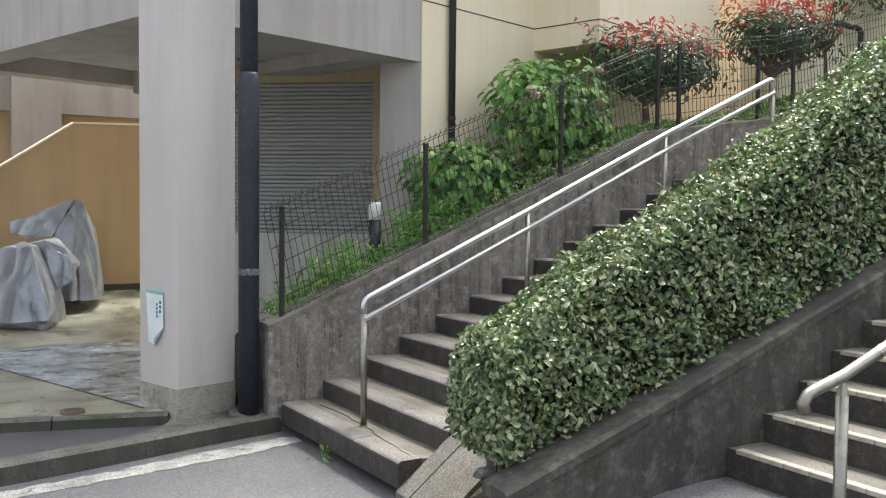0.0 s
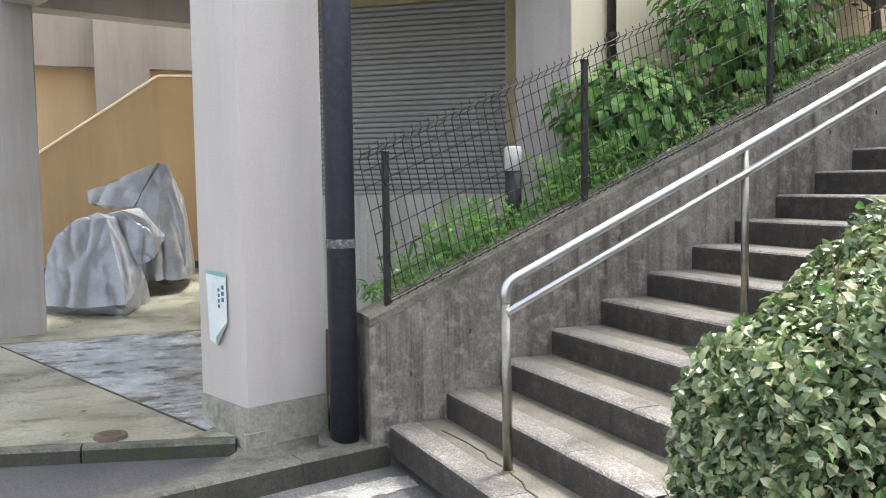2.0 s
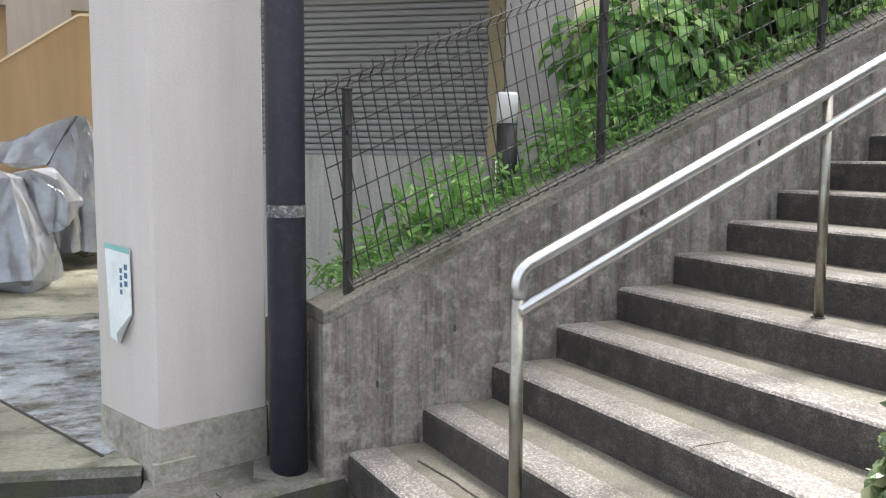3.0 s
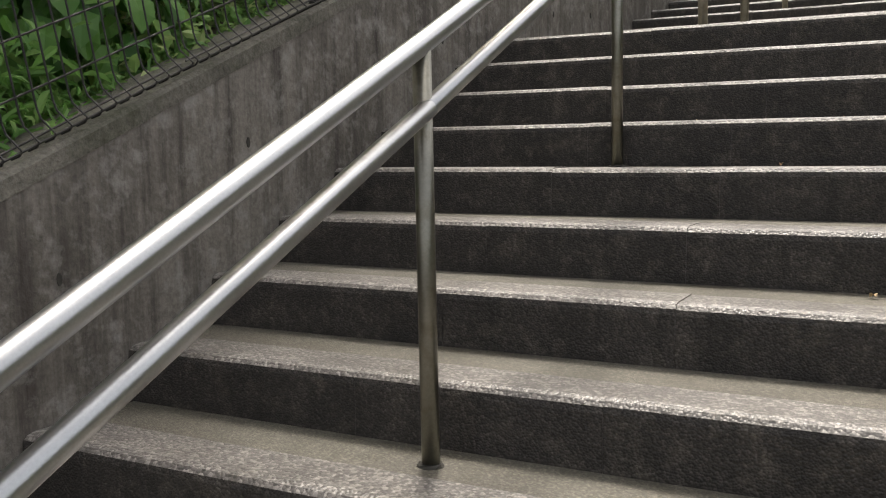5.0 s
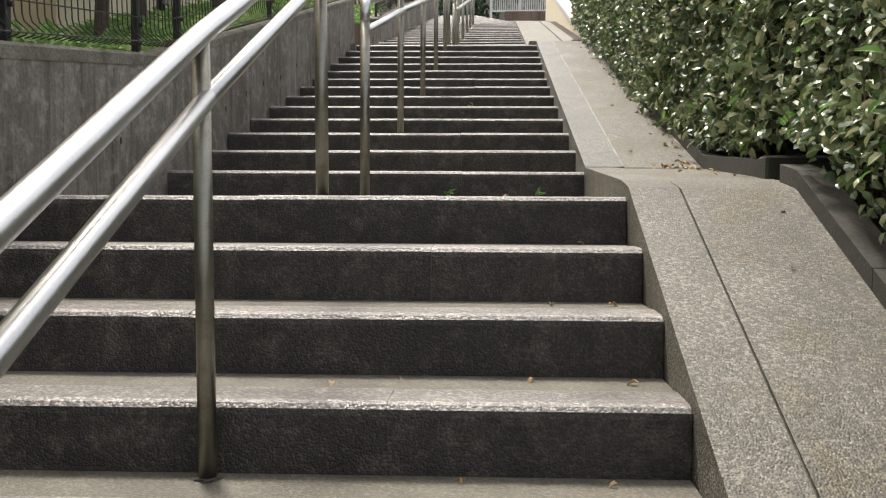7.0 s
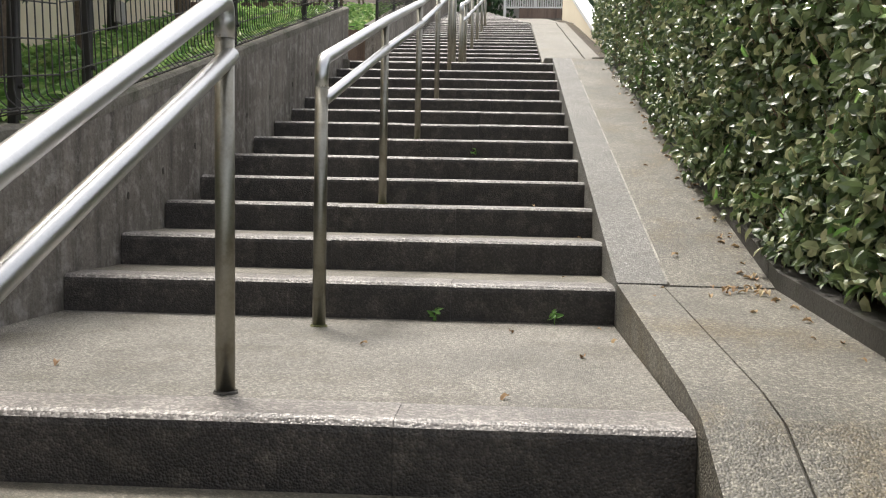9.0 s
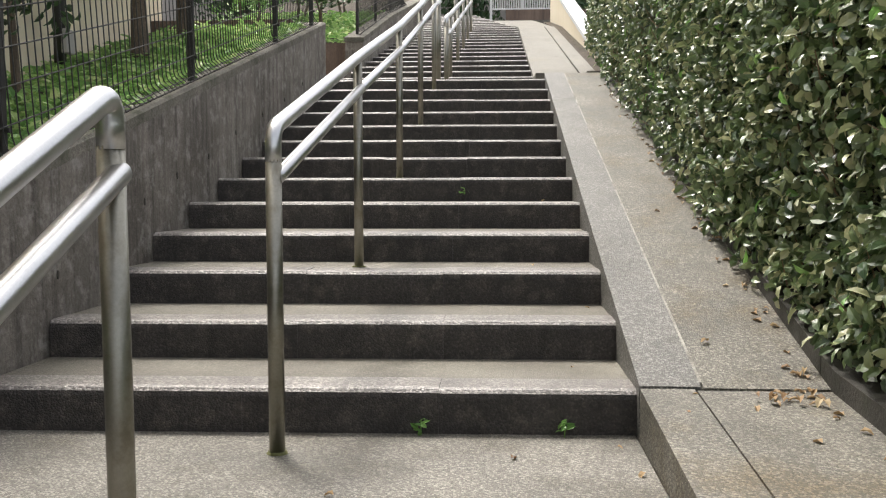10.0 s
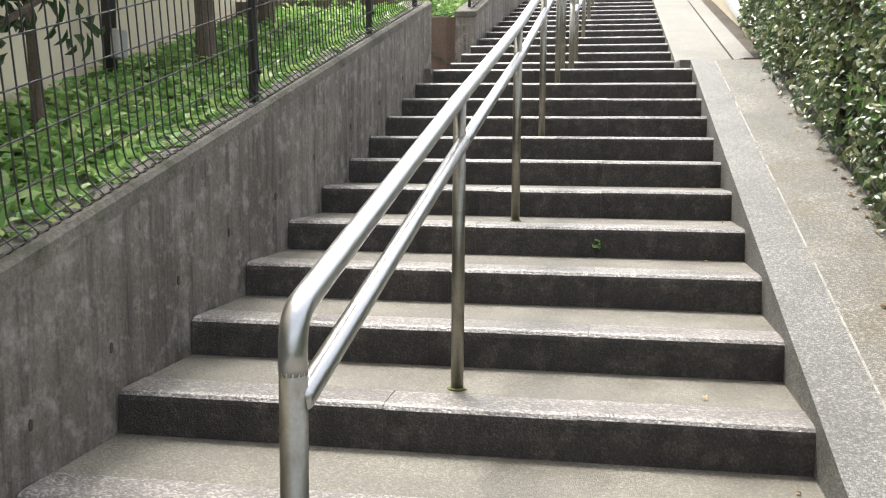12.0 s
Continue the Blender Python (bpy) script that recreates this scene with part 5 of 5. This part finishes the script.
# stone at the foot of the hedge
bm = bmesh.new()
bmesh.ops.create_icosphere(bm, subdivisions=2, radius=0.05, matrix=pose(2.66, 3.30, 0.345) @ Matrix.Diagonal((1.1, 0.8, 0.6, 1)))
for v in bm.verts:
    v.co += Vector((1, 1, 0.6)) * noise.noise(v.co * 25) * 0.02
tagged(link("loose_stone", bm, KERB), "rough grey stone on the wall coping under the hedge", "stone")

# ---- second stairs ----
SIDE = [(3.965 + 0.264 * i, 0.374 + 0.150 * i) for i in range(11)]
side_stairs = empty("stairs_side", "dark concrete steps with pale worn nosing tiles", "stairs", kind="structure")
for i, (x, z) in enumerate(SIDE):
    bm = bmesh.new()
    loft(bm, [[(x, y, z - 0.16), (x, y, z - 0.004), (x + 0.30, y, z - 0.004), (x + 0.30, y, z - 0.16)] for y in (3.028, 0.2)])
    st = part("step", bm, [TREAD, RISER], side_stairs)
    # risers here too are coloured dark for their shade
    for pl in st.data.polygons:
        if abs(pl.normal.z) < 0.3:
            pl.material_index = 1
tile_me = bpy.data.meshes.new("nosing_tile")
bm = bmesh.new()
box(bm, (-0.006, -0.071, -0.022), (0.045, 0.071, 0.003), None, 0.003)
bm.to_mesh(tile_me)
bm.free()
tile_me.materials.append(TILE)
for i, (x, z) in enumerate(SIDE[:7]):
    for k in range(9):
        ob = new("nosing_tile", tile_me)
        ob.parent = side_stairs
        ob.location = (x, 2.90 - k * 0.147, z)
bm = bmesh.new()
loft(bm, [[(x, y, z) for x, z in [(4.1, 0.0), (7.0, 0.0), (7.0, 1.85), (4.1, 0.24)]] for y in (3.027, 0.2)])
tagged(link("stairs_side_base", bm, RISER), "dark concrete body of the side stairs", "stairs", kind="structure")
bm = bmesh.new()
prism(bm, [(2.9, 3.028), (4.05, 3.028), (4.05, 0.2), (3.3, 0.2), (3.0, 1.8)], 0.0, [0.10, 0.228, 0.228, 0.205, 0.12])
tagged(link("apron", bm, RAMP), "speckled concrete apron at the foot of the side stairs", "pavement", kind="structure")
sr = empty("side_handrail", "grey steel handrail with a curled end on the side stairs", "handrail", "handrails beside the stairs")
bm = bmesh.new()
tube(bm, [(2.93, 1.75, 0.915), (2.92, 1.75, 0.945), (2.945, 1.75, 0.975), (2.99, 1.75, 0.990), (3.12, 1.75, 1.022), (3.36, 1.75, 1.11), (4.0, 1.75, 1.42), (6.0, 1.75, 2.50)], 0.021, 12)
part("rail", bm, POST, sr, "", True)
bm = bmesh.new()
tube(bm, [(3.12, 1.75, 0.12), (3.12, 1.75, 0.955)], 0.0215, 12)
part("post", bm, POST, sr, "", True)
bm = bmesh.new()
tube(bm, [(3.12, 1.75, 0.955), (3.12, 1.75, 0.975), (3.12, 1.75, 1.0)], [0.0215, 0.017, 0.013], 12)
part("saddle", bm, POST, sr)
bm = bmesh.new()
tube(bm, [(3.30, 1.75, 1.084), (3.335, 1.75, 1.099)], 0.0235, 12)
part("sleeve", bm, POST, sr)

# ---- covered scooter ----
bike = empty("covered_motor_scooter", "motor scooter under a crumpled silver cover, parked in the car port", "motor scooter")
RIGHT, AWAY = Vector((0.927, -0.374)), Vector((0.374, 0.927))


def drape(c, supports, seed, name, label):
    """A cloth pulled over supports (right, away, height) about c, with folds between them."""
    bm = bmesh.new()
    for u, w, z in supports:
        q = Vector(c) + RIGHT * u + AWAY * w
        bm.verts.new((q.x, q.y, z))
    bmesh.ops.convex_hull(bm, input=bm.verts)
    bmesh.ops.delete(bm, geom=[v for v in bm.verts if not v.link_faces], context="VERTS")
    for cuts in (2, 2, 1):
        bmesh.ops.triangulate(bm, faces=bm.faces)
        bmesh.ops.subdivide_edges(bm, edges=bm.edges, cuts=cuts, use_grid_fill=True)
    bm.normal_update()
    zs = [p[2] for p in supports]
    off = {}
    for v in bm.verts:
        low = 1 - (v.co.z - min(zs)) / (max(zs) - min(zs))
        s = Vector((seed, seed * 2, 0))
        a = noise.noise(Vector((v.co.x * 4.5, v.co.y * 4.5, v.co.z * 1.2)) + s)
        b = noise.noise(Vector((v.co.x * 5 + v.co.z * 3, v.co.y * 5, v.co.z * 4)) + s)
        off[v] = v.normal * (-0.032 * (1 - abs(a)) ** 7 * (0.25 + 0.75 * low) - 0.010 * (1 - abs(b)) ** 9 + 0.008)
    for v, o in off.items():
        v.co += o
    ob = part(name, bm, TARP, bike, label, True)
    ob.data.set_sharp_from_angle(angle=radians(24))
    return ob


drape((1.31, 10.93), [(-0.36, -0.26, 0.19), (0.34, -0.28, 0.19), (0.42, 0.30, 0.19), (-0.34, 0.36, 0.19), (-0.43, -0.30, 0.32), (0.40, -0.34, 0.32), (0.0, -0.40, 0.30), (-0.40, -0.16, 0.78), (-0.34, -0.10, 0.94), (-0.16, -0.08, 1.10), (0.06, -0.06, 1.17), (0.16, -0.12, 1.12), (0.20, 0.20, 1.10), (0.36, -0.05, 0.70), (0.44, 0.10, 0.55)], 1.0, "front_cover", "crumpled silver cloth over the handlebars")
drape((1.77, 11.55), [(0.23, 0.0, 1.66), (0.29, 0.02, 1.64), (0.18, 0.06, 1.50), (0.36, -0.02, 1.40), (0.46, -0.05, 1.10), (0.52, -0.16, 0.60), (0.50, -0.22, 0.46), (0.25, -0.34, 0.46), (0.02, -0.30, 0.46), (-0.06, -0.18, 0.95), (0.0, -0.16, 1.22), (0.0, 0.30, 0.46), (0.48, 0.30, 0.46), (0.40, 0.20, 1.28)], 4.0, "rear_cover", "crumpled silver cloth over the tail box")
drape((1.77, 11.55), [(-0.52, -0.05, 1.37), (-0.50, -0.02, 1.30), (-0.50, -0.10, 1.24), (-0.26, -0.10, 1.16), (-0.02, -0.14, 1.20), (0.20, -0.04, 1.655), (0.24, 0.04, 1.65), (0.10, 0.12, 1.30), (-0.40, 0.14, 1.22), (-0.30, 0.02, 1.44)], 2.0, "seat_cover", "silver cloth stretched from the seat to the tail box")
drape((1.55, 11.15), [(-0.12, -0.16, 1.14), (0.10, -0.20, 1.18), (0.30, -0.16, 1.10), (0.40, -0.22, 0.92), (0.40, -0.24, 0.72), (0.22, -0.30, 0.60), (-0.05, -0.20, 0.80), (0.10, 0.35, 1.20), (0.35, 0.35, 0.90), (-0.1, 0.3, 0.9)], 3.0, "middle_cover", "loose silver fold between front and seat")
for c, z in (((1.36, 11.0), 0.19), ((1.95, 11.75), 0.44)):
    bm = bmesh.new()
    ring_pts = [(c[0] + 0.13 * math.cos(k * math.pi / 12), c[1] + 0.13 * math.sin(k * math.pi / 12), z + 0.24 + 0.19 * math.sin(k * math.pi / 12 + 1.2)) for k in range(25)]
    tube(bm, ring_pts, 0.05, 8)
    part("tyre", bm, BLACK, bike, "dark tyre in the shade of the cover")

# black bent pipe with a grey box in the bed
vent = empty("bent_pipe", "black bent pipe with a grey junction box in the bed", "pipe")
bm = bmesh.new()
vx, vy = 10.55, 7.10
vz = soil_z(vx)
tube(bm, [(vx, vy, vz - 0.02), (vx, vy, vz + 0.48)] + elbow((vx, vy, vz + 0.48), (vx, vy, vz + 0.62), (vx - 0.5, vy + 0.05, vz + 0.66)) + [(vx - 0.5, vy + 0.05, vz + 0.66)], 0.035, 12)
part("pipe", bm, BLACK, vent, "", True)
bm = bmesh.new()
box(bm, (vx - 0.05, vy - 0.07, vz + 0.10), (vx + 0.05, vy - 0.03, vz + 0.24), None, 0.006)
part("junction_box", bm, GREY, vent, "grey box")

# ---- right-hand wall and the gate at the top ----
bm = bmesh.new()
RW = [(13.95, 3.66), (14.3, 3.74), (16.3, 4.25), (20.1, 5.39), (25.0, 6.9)]
loft(bm, [[(x, 3.47, 2.8), (x, 3.47, bend(RW, x)), (x, 3.29, bend(RW, x)), (x, 3.29, 2.8)] for x in (13.95, 14.3, 16.3, 20.1, 25.0)])
cwall = tagged(link("wall_right_top", bm, CREAM), "cream rendered wall along the top ramp", "wall", kind="structure")
bm = bmesh.new()
loft(bm, [[(x, 3.49, bend(RW, x)), (x, 3.49, bend(RW, x) + 0.06), (x, 3.27, bend(RW, x) + 0.06), (x, 3.27, bend(RW, x))] for x in (13.95, 14.3, 16.3, 20.1, 25.0)])
part("capping", bm, WHITE, cwall, "white capping")
bm = bmesh.new()
loft(bm, [[(x, 3.62, bend(RAMP_LINE, x) - 0.01), (x, 3.30, bend(RAMP_LINE, x) - 0.01), (x, 3.30, 2.8), (x, 3.62, 2.8)] for x in (13.0, 13.85, 21.2, 25.0)])
tagged(link("verge", bm, SOIL), "strip of soil with dead leaves beside the top ramp", "soil", kind="structure")
bm = bmesh.new()
prism(bm, [(26.3, 0.0), (60, -20), (60, 30), (26.3, 12.0)], 4.0, TOP + 0.01)
tagged(link("road_top", bm, RAMP), "pale road at the top of the stairs", "road", kind="structure")
fence = empty("gate_fence", "pale blue-white bar fence at the top of the stairs", "fence")
for k in range(26):
    bm = bmesh.new()
    yy = 4.70 - k * 0.055
    tube(bm, [(27.3, yy, TOP + 0.45), (27.3, yy, TOP + 1.55)], 0.012, 6)
    part("bar", bm, WHITE, fence)
for z in (0.45, 1.55):
    bm = bmesh.new()
    box(bm, (27.28, 3.3, TOP + z - 0.02), (27.32, 4.75, TOP + z + 0.02), None, 0.004)
    part("rail", bm, WHITE, fence)
for yy in (4.75, 4.0, 3.3):
    bm = bmesh.new()
    box(bm, (27.26, yy - 0.03, TOP), (27.34, yy + 0.03, TOP + 1.6), None, 0.004)
    part("fence_post", bm, WHITE, fence)
bm = bmesh.new()
loft(bm, [[(x, y, z) for y, z in ((2.0, TOP), (2.0, TOP + 0.38), (4.4, TOP + 0.38), (4.4, TOP))] for x in (27.0, 27.24)])
tagged(link("low_kerb_wall", bm, RECESS), "low concrete kerb wall below the fence", "kerb", kind="structure")
for k, (x, y) in enumerate([(29.5, 2.3), (30.5, 5.5), (31, 9), (28.5, 11)]):
    st = empty("tree", "distant leafy tree behind the fence", "tree", "trees at the top")
    pts, d = blob_points((x, y, TOP + 3.2), (1.8, 1.8, 1.6), 1500, 71 + k, 0.25, 0.5)
    leaf_cloud("crown", pts, d, 0.2, 0.12, DARKLEAF, st, "", 0.6, 0.2, 71 + k)
    bm = bmesh.new()
    branches(bm, (x, y, TOP - 0.1), [(x + 0.4, y, TOP + 3.2), (x - 0.5, y + 0.5, TOP + 3.0), (x, y - 0.6, TOP + 3.4)], 0.12, k)
    part("trunk", bm, BARK, st)
    pts, d = blob_points((x - 0.8, y, TOP + 0.9), (0.9, 1.4, 0.9), 900, 171 + k, 0.25, 0.5)
    leaf_cloud("undergrowth", pts, d, 0.16, 0.1, DARKLEAF, st, "", 0.6, 0.2, 171 + k)

# added backdrop: stops bright sky from showing through the sparse trees
bm = bmesh.new()
prism(bm, [(33.0, -20.0), (33.4, -20.0), (33.4, 30.0), (33.0, 30.0)], TOP - 0.5, TOP + 5.0)
tagged(link("wall_far", bm, GREY), "plain grey backdrop added to close off the sky at the top", "wall", kind="structure")

# ---- litter ----
rng = random.Random(77)
leaf2 = bpy.data.meshes.new("fallen_leaf")
leaf2.from_pydata((LEAF * np.array([0.055, 0.03, 0.10])).tolist(), [], LEAF_FACES.tolist())
leaf2.materials.append(DRY)


def fallen(x, y, z, size=0.5):
    ob = tagged(new("fallen_leaf", leaf2), "dry brown fallen leaf on the concrete", "leaf", "fallen leaves")
    ob.matrix_world = pose(x, y, z + 0.004, rng.uniform(-12, 12), rng.uniform(-12, 12), rng.uniform(0, 360)) @ Matrix.Scale(size * rng.uniform(0.6, 1.25), 4)


for x, y in [(7.72, 3.75), (7.70, 3.82), (7.66, 3.88), (7.74, 3.70), (7.76, 4.0), (7.62, 4.06), (7.68, 3.71), (7.4, 3.8), (7.9, 3.72), (8.3, 3.70), (8.8, 3.71), (9.3, 3.70), (9.4, 3.85), (10.2, 3.70), (10.9, 3.71), (8.1, 3.9), (6.3, 3.75), (6.0, 3.82), (5.2, 3.7), (6.9, 3.7), (7.1, 3.75), (11.4, 3.70), (8.5, 3.69), (9.0, 3.69)]:
    fallen(x, y, bend(RAMP_LINE, x))
for i, y in [(4, 4.35), (8, 4.6), (8, 4.30), (9, 4.75), (9, 4.9), (9, 4.45), (9, 4.22), (10, 4.25), (10, 4.4), (11, 4.3), (12, 4.5), (6, 4.3), (7, 4.25)]:
    fallen(LOWER[i][0] + rng.uniform(0.17, 0.28), y, LOWER[i][1])
for i, y in [(0, 4.3), (1, 4.22), (2, 4.4), (4, 4.3), (6, 4.25), (5, 4.2)]:
    fallen(UPPER[i][0] + rng.uniform(0.2, 0.38), y, UPPER[i][1])
for x, y in [(7.2, 4.3), (7.6, 4.5), (7.72, 4.22), (7.5, 4.18), (6.9, 5.6), (7.3, 4.9)]:
    fallen(x, y, LANDING)
lit = random.Random(91)
for k in range(70):
    x = lit.uniform(7.0, 12.8)
    fallen(x, 3.665 + abs(lit.gauss(0, 0.03)), bend(RAMP_LINE, x), 0.6)
for k in range(16):
    fallen(lit.uniform(7.66, 7.79), lit.uniform(3.66, 3.86), bend(RAMP_LINE, 7.75) + lit.uniform(0, 0.012), 0.6)
for x, y in [(1.9, 5.40), (2.3, 5.62), (1.2, 5.22), (2.5, 5.1), (2.45, 4.9), (0.9, 5.2), (1.5, 5.35), (2.0, 5.0), (2.2, 5.5), (1.0, 5.3), (2.35, 5.66)]:
    fallen(x, y, -0.012)


def sprig(x, y, z, size, seed, broad=0.5):
    sp = empty("weed", "small green weed growing from a joint in the steps", "weed", "weeds in the joints")
    rg = np.random.default_rng(seed)
    n = 9
    p = np.array([[x, y, z]]) + rg.normal(0, 0.012, (n, 3)) * size / 0.05 * np.array([[1, 1, 0.3]])
    p[:, 2] = z + 0.012 + rg.uniform(0.0, 1.1, n) * size
    o = rg.normal(0, 0.6, (n, 3)) + np.array([[-0.7, 0.1, 0.8]])
    leaf_cloud("leaves", p, o, size, size * broad, WEED, sp, "", 0.3, -0.3, seed)
    bm = bmesh.new()
    tube(bm, [(x, y, z - 0.005), (x, y, z + 0.012 + 1.1 * size)], 0.002, 5)
    part("stem", bm, WEED, sp)


sprig(LOWER[8][0] - 0.03, Y_RIGHT + 0.05, LOWER[7][1], 0.045, 81, 0.75)
sprig(UPPER[0][0] - 0.03, 4.75, LANDING, 0.026, 82)
sprig(UPPER[0][0] - 0.03, 4.35, LANDING, 0.026, 83)
sprig(2.58, 5.05, -0.015, 0.05, 84)
sprig(UPPER[5][0] - 0.012, 4.72, UPPER[4][1] + 0.02, 0.03, 85)
